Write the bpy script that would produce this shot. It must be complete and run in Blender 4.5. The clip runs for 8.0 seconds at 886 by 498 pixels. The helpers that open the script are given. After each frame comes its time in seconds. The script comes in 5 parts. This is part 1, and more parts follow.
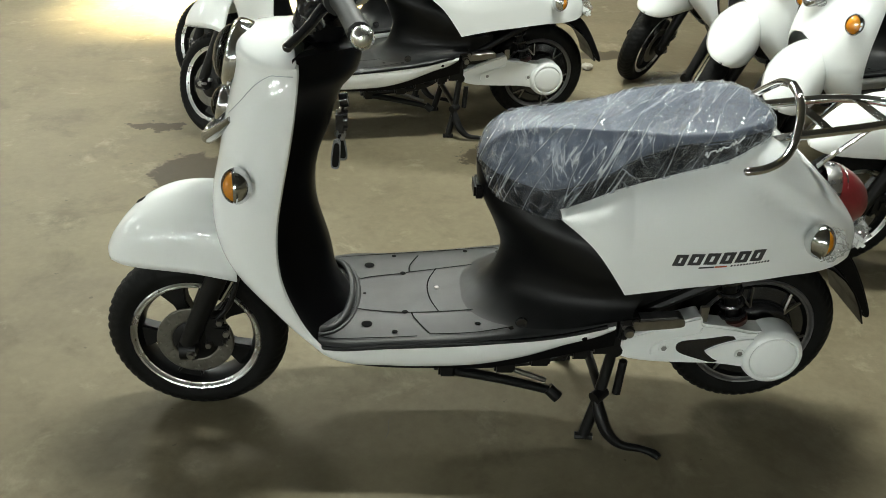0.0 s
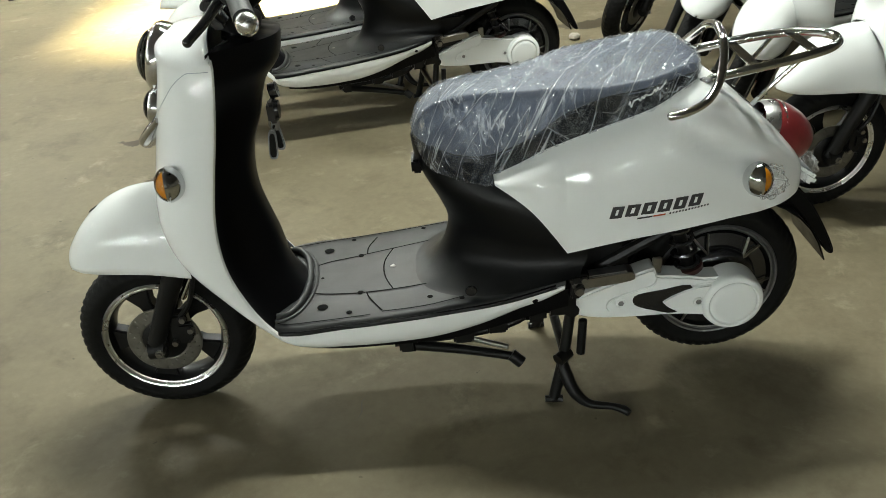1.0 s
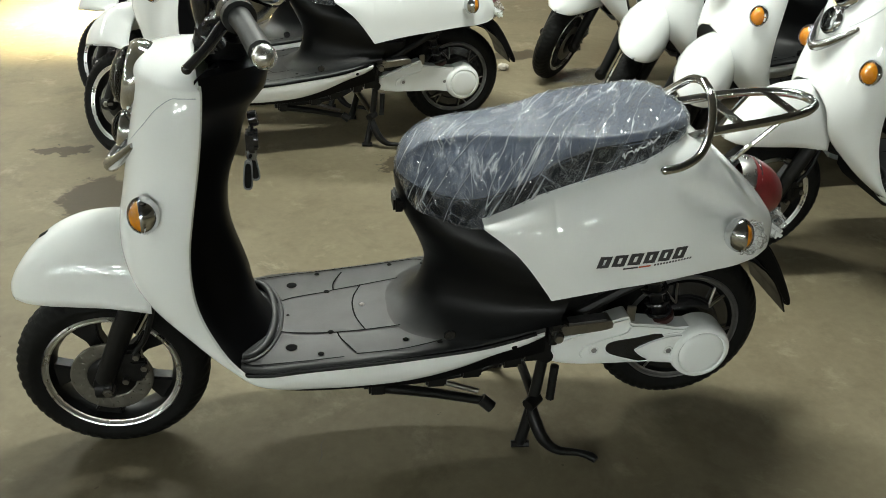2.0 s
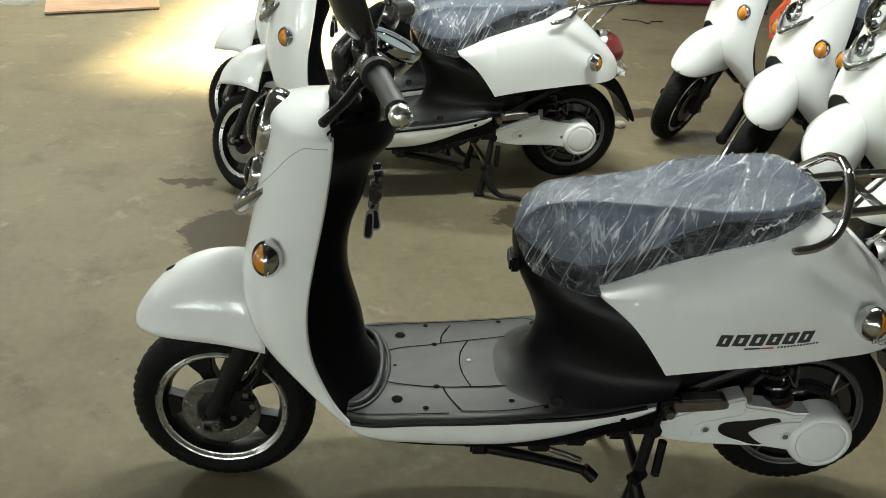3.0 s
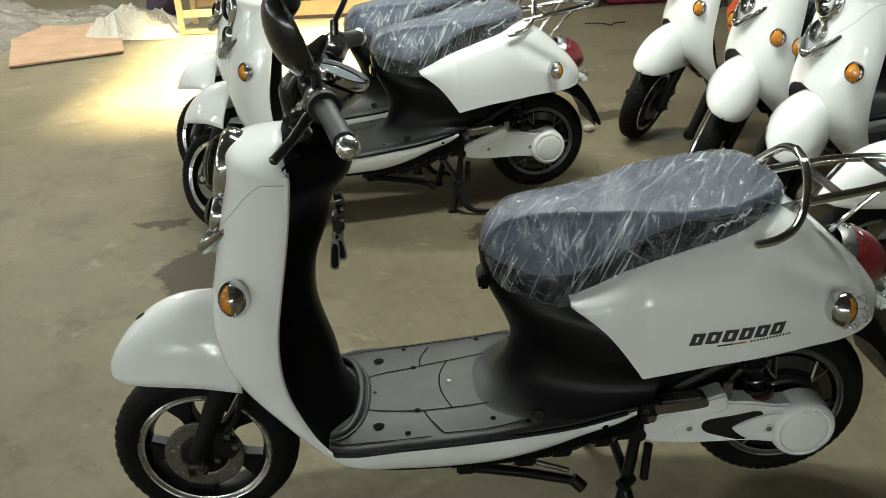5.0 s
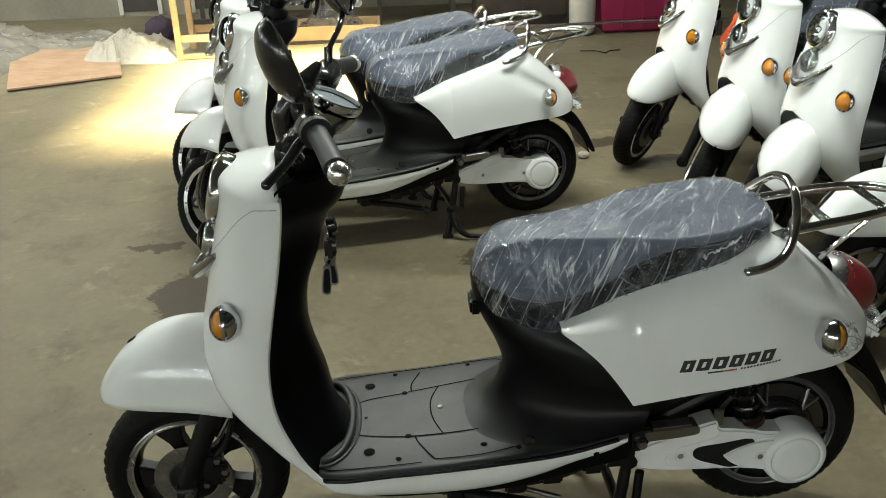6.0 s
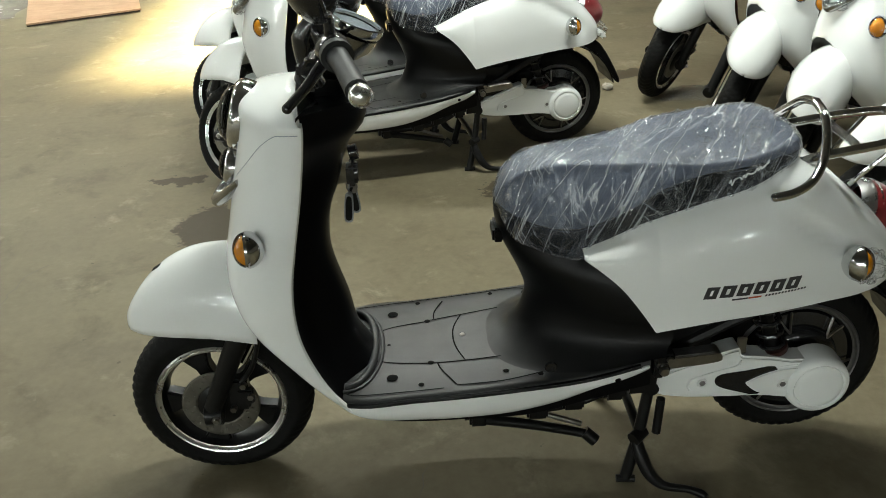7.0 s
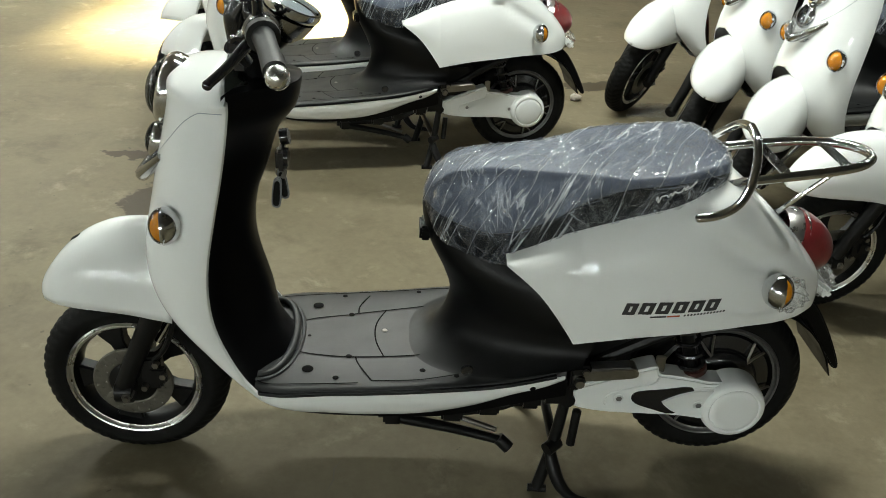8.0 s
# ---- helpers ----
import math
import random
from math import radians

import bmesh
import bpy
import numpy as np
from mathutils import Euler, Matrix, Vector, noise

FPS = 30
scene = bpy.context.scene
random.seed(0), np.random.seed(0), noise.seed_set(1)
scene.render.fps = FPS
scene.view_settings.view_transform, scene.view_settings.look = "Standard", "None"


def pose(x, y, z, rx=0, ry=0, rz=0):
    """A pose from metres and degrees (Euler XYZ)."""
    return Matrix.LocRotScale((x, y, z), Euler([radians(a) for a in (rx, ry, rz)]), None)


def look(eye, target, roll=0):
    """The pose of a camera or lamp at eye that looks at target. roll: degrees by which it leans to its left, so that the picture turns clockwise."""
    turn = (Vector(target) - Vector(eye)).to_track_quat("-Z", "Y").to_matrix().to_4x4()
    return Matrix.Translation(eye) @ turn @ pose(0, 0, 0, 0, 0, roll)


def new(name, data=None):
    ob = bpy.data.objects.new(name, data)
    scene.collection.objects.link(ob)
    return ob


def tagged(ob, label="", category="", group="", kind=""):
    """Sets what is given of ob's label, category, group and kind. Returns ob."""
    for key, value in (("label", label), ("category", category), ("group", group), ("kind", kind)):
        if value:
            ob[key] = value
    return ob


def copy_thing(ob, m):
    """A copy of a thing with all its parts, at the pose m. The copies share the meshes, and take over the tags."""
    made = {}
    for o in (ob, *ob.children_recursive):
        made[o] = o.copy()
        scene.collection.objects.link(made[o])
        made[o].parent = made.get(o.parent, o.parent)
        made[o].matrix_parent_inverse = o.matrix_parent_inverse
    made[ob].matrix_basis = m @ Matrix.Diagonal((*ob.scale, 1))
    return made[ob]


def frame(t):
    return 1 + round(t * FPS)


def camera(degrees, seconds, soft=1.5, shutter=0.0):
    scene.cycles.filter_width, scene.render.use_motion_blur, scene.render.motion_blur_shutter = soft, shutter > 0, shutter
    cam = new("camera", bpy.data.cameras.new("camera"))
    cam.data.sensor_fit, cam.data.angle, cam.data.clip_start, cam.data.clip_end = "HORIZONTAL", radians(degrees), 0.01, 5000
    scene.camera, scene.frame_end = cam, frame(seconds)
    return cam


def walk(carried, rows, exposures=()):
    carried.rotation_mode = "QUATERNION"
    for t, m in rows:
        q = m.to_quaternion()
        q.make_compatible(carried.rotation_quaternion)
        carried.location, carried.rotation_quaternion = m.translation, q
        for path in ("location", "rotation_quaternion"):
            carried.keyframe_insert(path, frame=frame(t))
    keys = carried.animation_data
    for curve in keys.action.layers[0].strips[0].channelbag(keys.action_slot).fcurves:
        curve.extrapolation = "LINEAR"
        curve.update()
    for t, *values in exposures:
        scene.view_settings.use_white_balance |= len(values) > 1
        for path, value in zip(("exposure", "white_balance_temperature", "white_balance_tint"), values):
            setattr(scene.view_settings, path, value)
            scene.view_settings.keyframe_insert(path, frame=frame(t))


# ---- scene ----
# ---------------------------------------------------------------- camera
LENS = 53.55
PATH = [
    (0.0, -0.2039, -1.6572, 1.3628, -4.195, -29.789, 2.691),
    (0.5, -0.0403, -1.6855, 1.3413, -0.184, -29.174, -0.670),
    (1.0, 0.0151, -1.7055, 1.3366, -0.331, -30.197, -5.026),
    (1.2, -0.0015, -1.6960, 1.3356, -1.607, -30.459, -5.496),
    (2.3, -0.2415, -1.5902, 1.3744, -10.722, -29.220, 3.005),
    (2.5, -0.2578, -1.5846, 1.3743, -7.003, -29.172, 5.031),
    (3.0, -0.2192, -1.5869, 1.3884, -2.131, -26.917, 2.567),
    (3.5, -0.2088, -1.5876, 1.3887, -0.311, -27.051, 0.984),
    (4.0, -0.2016, -1.5900, 1.3977, -1.860, -26.938, 0.293),
    (4.5, -0.1851, -1.5844, 1.4018, -1.988, -26.855, -1.936),
    (4.7, -0.1748, -1.5838, 1.4047, -2.642, -26.356, -2.504),
    (5.8, -0.1679, -1.5820, 1.3973, -3.205, -25.494, -1.437),
    (6.0, -0.1626, -1.5887, 1.4065, -3.143, -24.354, -1.763),
    (6.5, -0.1702, -1.5941, 1.3983, -2.422, -24.642, -1.087),
    (7.0, -0.1652, -1.5911, 1.3837, -1.413, -28.321, -2.600),
    (7.5, -0.1262, -1.5831, 1.3753, -2.710, -29.316, -2.088),
    (8.0, -0.0654, -1.5815, 1.3698, -3.240, -28.332, 3.052),
]
EXPOSURE, TUBE_W, SPOT_W, FAR_GLOW = -0.3, 1.42, 12500.0, 114.0


def from_angles(x, y, z, yaw, pitch, roll):
    a, b = radians(yaw), radians(pitch)
    way = Vector((-math.sin(a) * math.cos(b), math.cos(a) * math.cos(b), math.sin(b)))
    eye = Vector((x, y, z))
    return look(eye, eye + way, roll)


cam = camera(LENS, 8.0, soft=0.85)
walk(cam, [(t, from_angles(*row)) for t, *row in PATH], exposures=[(0.0, EXPOSURE), (1.2, EXPOSURE), (2.5, EXPOSURE - 0.15), (4.5, EXPOSURE - 0.45), (6.0, EXPOSURE - 0.45), (8.0, EXPOSURE - 0.25)])

# ---------------------------------------------------------------- world and lamps
world = bpy.data.worlds.new("world")
scene.world = world
world.use_nodes = True
world.node_tree.nodes["Background"].inputs[0].default_value = (0.9, 0.95, 1.0, 1)
world.node_tree.nodes["Background"].inputs[1].default_value = 0.004


def area_lamp(name, m, sx, sy, watts, colour):
    data = bpy.data.lights.new(name, "AREA")
    data.shape, data.size, data.size_y, data.energy, data.color = "RECTANGLE", sx, sy, watts, colour
    ob = new(name, data)
    ob.matrix_world = m
    return ob


# fluorescent tubes hanging under the ceiling: x, y, watts
TUBES = [(0.40, 0.92, 86), (-0.35, 2.85, 70), (0.1, 4.8, 40), (-2.9, 1.6, 12), (-2.9, 4.7, 175), (3.2, 1.6, 10), (3.2, 4.4, 10), (-5.4, 4.4, 70)]
CEIL = 3.5
for tx, ty, watts in TUBES:
    area_lamp("tube_light", pose(tx, ty, CEIL - 0.55), 1.2, 0.12, watts * TUBE_W, (0.95, 1.0, 0.92))
# the far rows of bare tubes that fill the rest of the hall
X0, X1, Y0, Y1 = -19.0, 9.0, -20.0, 7.5
FAR_TUBES = [(tx, ty) for ty in (-8.5, -11.5, -14.5, -17.5) for tx in (-13.5, -10.5, -7.5, -4.5, -1.5, 1.5, 4.5) if tx < 1.0 or ty < -13.0]
FAR_TUBES += [(tx, ty) for ty in (-2.0, 1.0, 4.0) for tx in (-16.5, -13.5, -10.5, -7.5)]
# an added, unseen warm lamp in a square hood throws the bright floor patch
PATCH_LAMP = Vector((-0.80, 4.30, 2.6))
spot = bpy.data.lights.new("work_light", "SPOT")
spot.energy, spot.color, spot.spot_size, spot.spot_blend, spot.shadow_soft_size = SPOT_W, (1.0, 0.87, 0.50), radians(110), 0.1, 0.042
spot_ob = new("work_light", spot)
spot_ob.matrix_world = pose(*PATCH_LAMP, 0, 0, 0)


# ---------------------------------------------------------------- materials
class Nodes:
    def __init__(self, name):
        self.mat = bpy.data.materials.new(name)
        self.mat.use_nodes = True
        self.tree = self.mat.node_tree
        self.bsdf = self.tree.nodes["Principled BSDF"]
        self.out = self.tree.nodes["Material Output"]

    def add(self, kind, **sets):
        n = self.tree.nodes.new(kind)
        for k, v in sets.items():
            if k == "inputs":
                for i, val in v.items():
                    n.inputs[i].default_value = val
            elif k == "operation":
                n.operation = v
            elif k == "data_type":
                n.data_type = v
            elif k == "blend_type":
                n.blend_type = v
            elif k == "feature":
                n.feature = v
        return n

    def link(self, a, b):
        self.tree.links.new(a, b)

    def coords(self):
        return self.add("ShaderNodeTexCoord").outputs["Object"]

    def noise(self, scale, detail=4.0, rough=0.55, vec=None, distortion=0.0):
        n = self.add("ShaderNodeTexNoise", inputs={"Scale": scale, "Detail": detail, "Roughness": rough, "Distortion": distortion})
        self.link(vec if vec is not None else self.coords(), n.inputs["Vector"])
        return n.outputs["Fac"]

    def ramp(self, fac, stops):
        n = self.add("ShaderNodeValToRGB")
        e = n.color_ramp.elements
        while len(e) < len(stops):
            e.new(0.5)
        for el, (p, c) in zip(e, stops):
            el.position, el.color = p, (*c, 1) if len(c) == 3 else c
        self.link(fac, n.inputs[0])
        return n.outputs["Color"]

    def mix(self, fac, a, b, blend="MIX"):
        n = self.add("ShaderNodeMix", data_type="RGBA", blend_type=blend)
        for v, i in ((fac, 0), (a, 6), (b, 7)):
            if hasattr(v, "is_output"):
                self.link(v, n.inputs[i])
            else:
                n.inputs[i].default_value = v if i == 0 else (*v, 1)
        return n.outputs[2]

    def math(self, op, a, b=0.0):
        n = self.add("ShaderNodeMath", operation=op)
        for v, i in ((a, 0), (b, 1)):
            if hasattr(v, "is_output"):
                self.link(v, n.inputs[i])
            else:
                n.inputs[i].default_value = v
        return n.outputs[0]

    def bump(self, height, strength, distance=0.002, normal=None):
        n = self.add("ShaderNodeBump", inputs={"Strength": strength, "Distance": distance})
        self.link(height, n.inputs["Height"])
        if normal is not None:
            self.link(normal, n.inputs["Normal"])
        self.link(n.outputs[0], self.bsdf.inputs["Normal"])
        return n.outputs[0]

    def set(self, **kw):
        names = dict(base="Base Color", rough="Roughness", metal="Metallic", coat="Coat Weight", coat_rough="Coat Roughness", trans="Transmission Weight", ior="IOR", spec="Specular IOR Level", alpha="Alpha", emit="Emission Color", power="Emission Strength")
        for k, v in kw.items():
            s = self.bsdf.inputs[names[k]]
            if hasattr(v, "is_output"):
                self.link(v, s)
            else:
                s.default_value = (*v, 1) if isinstance(v, tuple) and len(v) == 3 else v
        return self


def surface(name, base, rough, metal=0.0, coat=0.0, vary=0.12, scale=9.0, grain=180.0, relief=0.06, rough_vary=0.12, ior=1.5, coat_rough=0.04):
    """A worn surface: two scales of colour, uneven gloss and fine relief."""
    m = Nodes(name)
    big, small = m.noise(scale, 5), m.noise(grain, 3)
    dark = tuple(c * (1 - vary) for c in base)
    light = tuple(min(1.0, c * (1 + vary * 0.6)) for c in base)
    tint = m.ramp(big, [(0.3, dark), (0.7, light)])
    tint = m.mix(0.25, tint, m.ramp(small, [(0.3, dark), (0.7, light)]))
    r = m.math("ADD", m.math("MULTIPLY", m.noise(scale * 2.3, 6), rough_vary), rough - rough_vary / 2)
    m.set(base=tint, rough=r, metal=metal, coat=coat, coat_rough=coat_rough, ior=ior)
    if relief:
        m.bump(small, relief, 0.001)
    return m.mat


def make_floor():
    m = Nodes("concrete_floor")
    v = m.coords()
    wide = m.noise(0.5, 6, 0.6, v)
    mid = m.noise(2.4, 9, 0.66, v, 0.25)
    fine = m.noise(34.0, 7, 0.7, v)
    speck = m.noise(150.0, 3, 0.6, v)
    c = m.ramp(mid, [(0.30, (0.102, 0.082, 0.050)), (0.46, (0.166, 0.141, 0.090)), (0.56, (0.190, 0.164, 0.106)), (0.74, (0.254, 0.223, 0.151))])
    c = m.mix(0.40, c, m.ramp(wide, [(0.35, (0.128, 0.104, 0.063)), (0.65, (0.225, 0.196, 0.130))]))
    c = m.mix(0.14, c, m.ramp(fine, [(0.32, (0.086, 0.069, 0.041)), (0.5, (0.170, 0.146, 0.093)), (0.70, (0.283, 0.249, 0.170))]))
    # ground-in dirt, small pits and pale scuffs
    dirt = m.ramp(m.noise(3.6, 8, 0.7, v, 0.3), [(0.53, (0, 0, 0)), (0.66, (1, 1, 1))])
    c = m.mix(m.math("MULTIPLY", dirt, 0.42), c, (0.083, 0.068, 0.040))
    pits = m.ramp(m.noise(17.0, 3, 0.6, v), [(0.715, (0, 0, 0)), (0.735, (1, 1, 1))])
    c = m.mix(m.math("MULTIPLY", pits, 0.5), c, (0.055, 0.044, 0.027))
    scuff = m.ramp(m.noise(5.0, 8, 0.7, v, 0.3), [(0.57, (0, 0, 0)), (0.68, (1, 1, 1))])
    c = m.mix(m.math("MULTIPLY", scuff, 0.5), c, (0.309, 0.277, 0.196))
    # damp stains with ragged rims
    warp = m.add("ShaderNodeTexNoise", inputs={"Scale": 7.0, "Detail": 7.0, "Roughness": 0.7})
    m.link(v, warp.inputs["Vector"])
    shift = m.add("ShaderNodeVectorMath", operation="MULTIPLY_ADD")
    m.link(warp.outputs["Color"], shift.inputs[0])
    shift.inputs[1].default_value, shift.inputs[2].default_value = (0.34, 0.34, 0.0), (-0.17, -0.17, 0.0)
    moved = m.add("ShaderNodeVectorMath", operation="ADD")
    m.link(v, moved.inputs[0]), m.link(shift.outputs[0], moved.inputs[1])
    wet = None
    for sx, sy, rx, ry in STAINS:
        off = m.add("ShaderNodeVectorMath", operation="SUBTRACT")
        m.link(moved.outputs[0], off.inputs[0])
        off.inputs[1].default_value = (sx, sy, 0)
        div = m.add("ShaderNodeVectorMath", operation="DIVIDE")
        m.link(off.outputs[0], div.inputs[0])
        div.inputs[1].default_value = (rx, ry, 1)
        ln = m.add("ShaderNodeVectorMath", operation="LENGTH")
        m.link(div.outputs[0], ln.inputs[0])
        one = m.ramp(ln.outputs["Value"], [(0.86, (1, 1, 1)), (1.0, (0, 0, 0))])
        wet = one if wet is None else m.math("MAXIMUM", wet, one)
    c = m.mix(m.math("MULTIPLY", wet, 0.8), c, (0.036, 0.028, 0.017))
    rough = m.math("SUBTRACT", m.math("ADD", m.math("MULTIPLY", mid, 0.25), 0.46), m.math("MULTIPLY", wet, 0.05))
    c = m.mix(1.0, c, (0.92, 0.92, 0.92), "MULTIPLY")
    m.set(base=c, rough=rough, spec=0.16)
    h = m.math("ADD", m.math("MULTIPLY", fine, 0.5), m.math("ADD", m.math("MULTIPLY", speck, 0.35), m.math("MULTIPLY", mid, 1.2)))
    m.bump(h, 0.12, 0.004)
    return m.mat


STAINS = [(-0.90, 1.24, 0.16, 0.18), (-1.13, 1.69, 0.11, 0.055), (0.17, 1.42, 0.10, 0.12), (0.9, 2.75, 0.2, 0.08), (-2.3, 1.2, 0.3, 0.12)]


def make_film(name, haze, scale, across, along, gloss_rough=0.11, bump=1.0, tint=(0.62, 0.68, 0.76), gloss=0.07, glint=0.5, stretch=0.13, facet_tilt=0.8, crumple=0.06):
    """Thin clear polythene: mostly see-through, a little milky, with long creases that catch the lamps and white glints
    painted along them.
    """
    m = Nodes(name)
    v = m.coords()

    def dot(way):
        n = m.add("ShaderNodeVectorMath", operation="DOT_PRODUCT")
        m.link(v, n.inputs[0])
        n.inputs[1].default_value = way
        return n.outputs["Value"]

    def slanting(ways, seed):
        n = m.add("ShaderNodeCombineXYZ")
        m.link(m.math("ADD", dot(ways[0]), seed), n.inputs[0])
        m.link(m.math("MULTIPLY", dot(ways[1]), stretch), n.inputs[1])
        return n.outputs[0]

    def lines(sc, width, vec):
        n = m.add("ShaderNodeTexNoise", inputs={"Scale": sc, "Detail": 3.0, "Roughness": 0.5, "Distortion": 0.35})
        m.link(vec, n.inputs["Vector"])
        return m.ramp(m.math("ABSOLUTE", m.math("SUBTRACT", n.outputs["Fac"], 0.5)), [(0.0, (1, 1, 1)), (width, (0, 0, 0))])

    def patch(sc, low, high, seed):
        o = m.add("ShaderNodeMapping")
        o.inputs["Location"].default_value = (seed, seed * 2, seed)
        m.link(v, o.inputs["Vector"])
        return m.ramp(m.noise(sc, 3, 0.55, o.outputs[0]), [(low, (0, 0, 0)), (high, (1, 1, 1))])

    first, second = slanting((across, along), 0.0), slanting(((along[0], across[1], -across[2]), across), 3.7)
    crease = m.noise(scale, 5, 0.6, first, 0.4)
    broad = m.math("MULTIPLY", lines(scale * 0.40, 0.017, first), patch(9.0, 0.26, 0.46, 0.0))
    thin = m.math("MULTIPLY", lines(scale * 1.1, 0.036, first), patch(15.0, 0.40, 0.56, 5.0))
    bent = m.add("ShaderNodeTexNoise", inputs={"Scale": 16.0, "Detail": 3.0})
    m.link(v, bent.inputs["Vector"])
    pushed = m.add("ShaderNodeVectorMath", operation="MULTIPLY_ADD")
    m.link(bent.outputs["Color"], pushed.inputs[0])
    pushed.inputs[1].default_value = (0.05, 0.05, 0.05)
    m.link(v, pushed.inputs[2])
    cell = m.add("ShaderNodeTexVoronoi", feature="DISTANCE_TO_EDGE", inputs={"Scale": 34.0})
    m.link(pushed.outputs[0], cell.inputs["Vector"])
    facet = m.ramp(cell.outputs["Distance"], [(0.0, (1, 1, 1)), (0.05, (0, 0, 0))])
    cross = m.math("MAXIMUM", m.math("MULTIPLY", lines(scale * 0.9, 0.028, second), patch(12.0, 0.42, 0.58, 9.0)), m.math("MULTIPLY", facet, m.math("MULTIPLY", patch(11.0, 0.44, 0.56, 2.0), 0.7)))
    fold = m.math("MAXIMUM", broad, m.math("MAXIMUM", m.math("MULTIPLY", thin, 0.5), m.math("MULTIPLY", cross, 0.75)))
    def facets(sc, vec, tilt):
        """Flat facets, each with a tilt of its own, as heights in metres."""
        n = m.add("ShaderNodeTexVoronoi", inputs={"Scale": sc})
        m.link(vec, n.inputs["Vector"])
        off = m.add("ShaderNodeVectorMath", operation="SUBTRACT")
        m.link(vec, off.inputs[0]), m.link(n.outputs["Position"], off.inputs[1])
        lean = m.add("ShaderNodeVectorMath", operation="SUBTRACT")
        m.link(n.outputs["Color"], lean.inputs[0])
        lean.inputs[1].default_value = (0.5, 0.5, 0.5)
        d = m.add("ShaderNodeVectorMath", operation="DOT_PRODUCT")
        m.link(off.outputs[0], d.inputs[0]), m.link(lean.outputs[0], d.inputs[1])
        return m.math("MULTIPLY", d.outputs["Value"], tilt)

    flat = m.math("ADD", facets(46.0, first, facet_tilt), m.math("MULTIPLY", facets(75.0, pushed.outputs[0], crumple), patch(7.0, 0.40, 0.58, 4.0)))
    h = m.math("ADD", m.math("MULTIPLY", m.math("ADD", m.math("MULTIPLY", crease, 0.8), m.math("MULTIPLY", fold, 0.4)), 0.012 * bump), flat)
    # the folds are whitened too: their glints are put into the colour
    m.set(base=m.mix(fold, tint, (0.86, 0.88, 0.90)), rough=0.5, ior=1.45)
    m.bump(h, 1.0, 1.0)
    nb = [n for n in m.tree.nodes if n.bl_idname == "ShaderNodeBump"][0]
    clear = m.add("ShaderNodeBsdfTransparent")
    milky = m.math("ADD", m.math("MULTIPLY", fold, glint), m.math("MULTIPLY", m.ramp(crease, [(0.38, (0.25, 0.25, 0.25)), (0.72, (1, 1, 1))]), haze))
    shine = m.add("ShaderNodeBsdfGlossy", inputs={"Roughness": gloss_rough})
    m.link(nb.outputs[0], shine.inputs["Normal"])
    fres = m.add("ShaderNodeFresnel", inputs={"IOR": 1.45})
    m.link(nb.outputs[0], fres.inputs["Normal"])
    a = m.add("ShaderNodeMixShader")
    m.link(milky, a.inputs[0]), m.link(clear.outputs[0], a.inputs[1]), m.link(m.bsdf.outputs[0], a.inputs[2])
    b = m.add("ShaderNodeMixShader")
    m.link(m.math("MINIMUM", m.math("ADD", m.math("MULTIPLY", fres.outputs[0], 0.6), gloss), 1.0), b.inputs[0]), m.link(a.outputs[0], b.inputs[1]), m.link(shine.outputs[0], b.inputs[2])
    m.link(b.outputs[0], m.out.inputs["Surface"])
    return m.mat


def make_glass(name, tint, rough=0.03):
    """A thin clear moulding: see-through with a true gloss."""
    m = Nodes(name)
    t = m.add("ShaderNodeBsdfTransparent")
    t.inputs[0].default_value = (*tint, 1)
    g = m.add("ShaderNodeBsdfGlossy", inputs={"Roughness": rough})
    f = m.add("ShaderNodeFresnel", inputs={"IOR": 1.5})
    ripple = m.bump(m.noise(60.0, 2), 0.05, 0.001)
    m.link(ripple, g.inputs["Normal"]), m.link(ripple, f.inputs["Normal"])
    s = m.add("ShaderNodeMixShader")
    m.link(f.outputs[0], s.inputs[0]), m.link(t.outputs[0], s.inputs[1]), m.link(g.outputs[0], s.inputs[2])
    m.link(s.outputs[0], m.out.inputs["Surface"])
    return m.mat


def make_plywood():
    m = Nodes("plywood")
    v = m.coords()
    mp = m.add("ShaderNodeMapping")
    mp.inputs["Scale"].default_value = (1.2, 9.0, 1.0)
    m.link(v, mp.inputs["Vector"])
    g = m.noise(3.0, 6, 0.6, mp.outputs[0], 1.0)
    c = m.ramp(g, [(0.3, (0.30, 0.185, 0.11)), (0.6, (0.42, 0.28, 0.175)), (0.8, (0.50, 0.36, 0.24))])
    m.set(base=m.mix(0.45, c, m.ramp(m.noise(4.5, 6, 0.7, v), [(0.3, (0.20, 0.105, 0.055)), (0.7, (0.50, 0.33, 0.22))])), rough=0.6)
    m.bump(g, 0.15, 0.002)
    return m.mat


def make_tunnel_plastic():
    """Black moulded plastic; the sheen low down is painted in as a paler tone."""
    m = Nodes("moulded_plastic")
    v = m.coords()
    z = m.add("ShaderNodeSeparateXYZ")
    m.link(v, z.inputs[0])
    shiny = m.ramp(m.math("ADD", z.outputs["Z"], m.math("MULTIPLY", m.noise(14.0, 6, 0.65, v), 0.05)), [(0.318, (1, 1, 1)), (0.395, (0, 0, 0))])
    m.set(base=m.mix(shiny, (0.0036, 0.0038, 0.0040), (0.0105, 0.0115, 0.0118)), rough=m.math("ADD", m.math("MULTIPLY", m.noise(20.0, 5, 0.6, v), 0.16), m.math("ADD", m.math("MULTIPLY", shiny, 0.06), 0.34)), ior=m.math("ADD", m.math("MULTIPLY", shiny, 0.2), 1.28))
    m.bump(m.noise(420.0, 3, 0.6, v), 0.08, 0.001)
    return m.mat


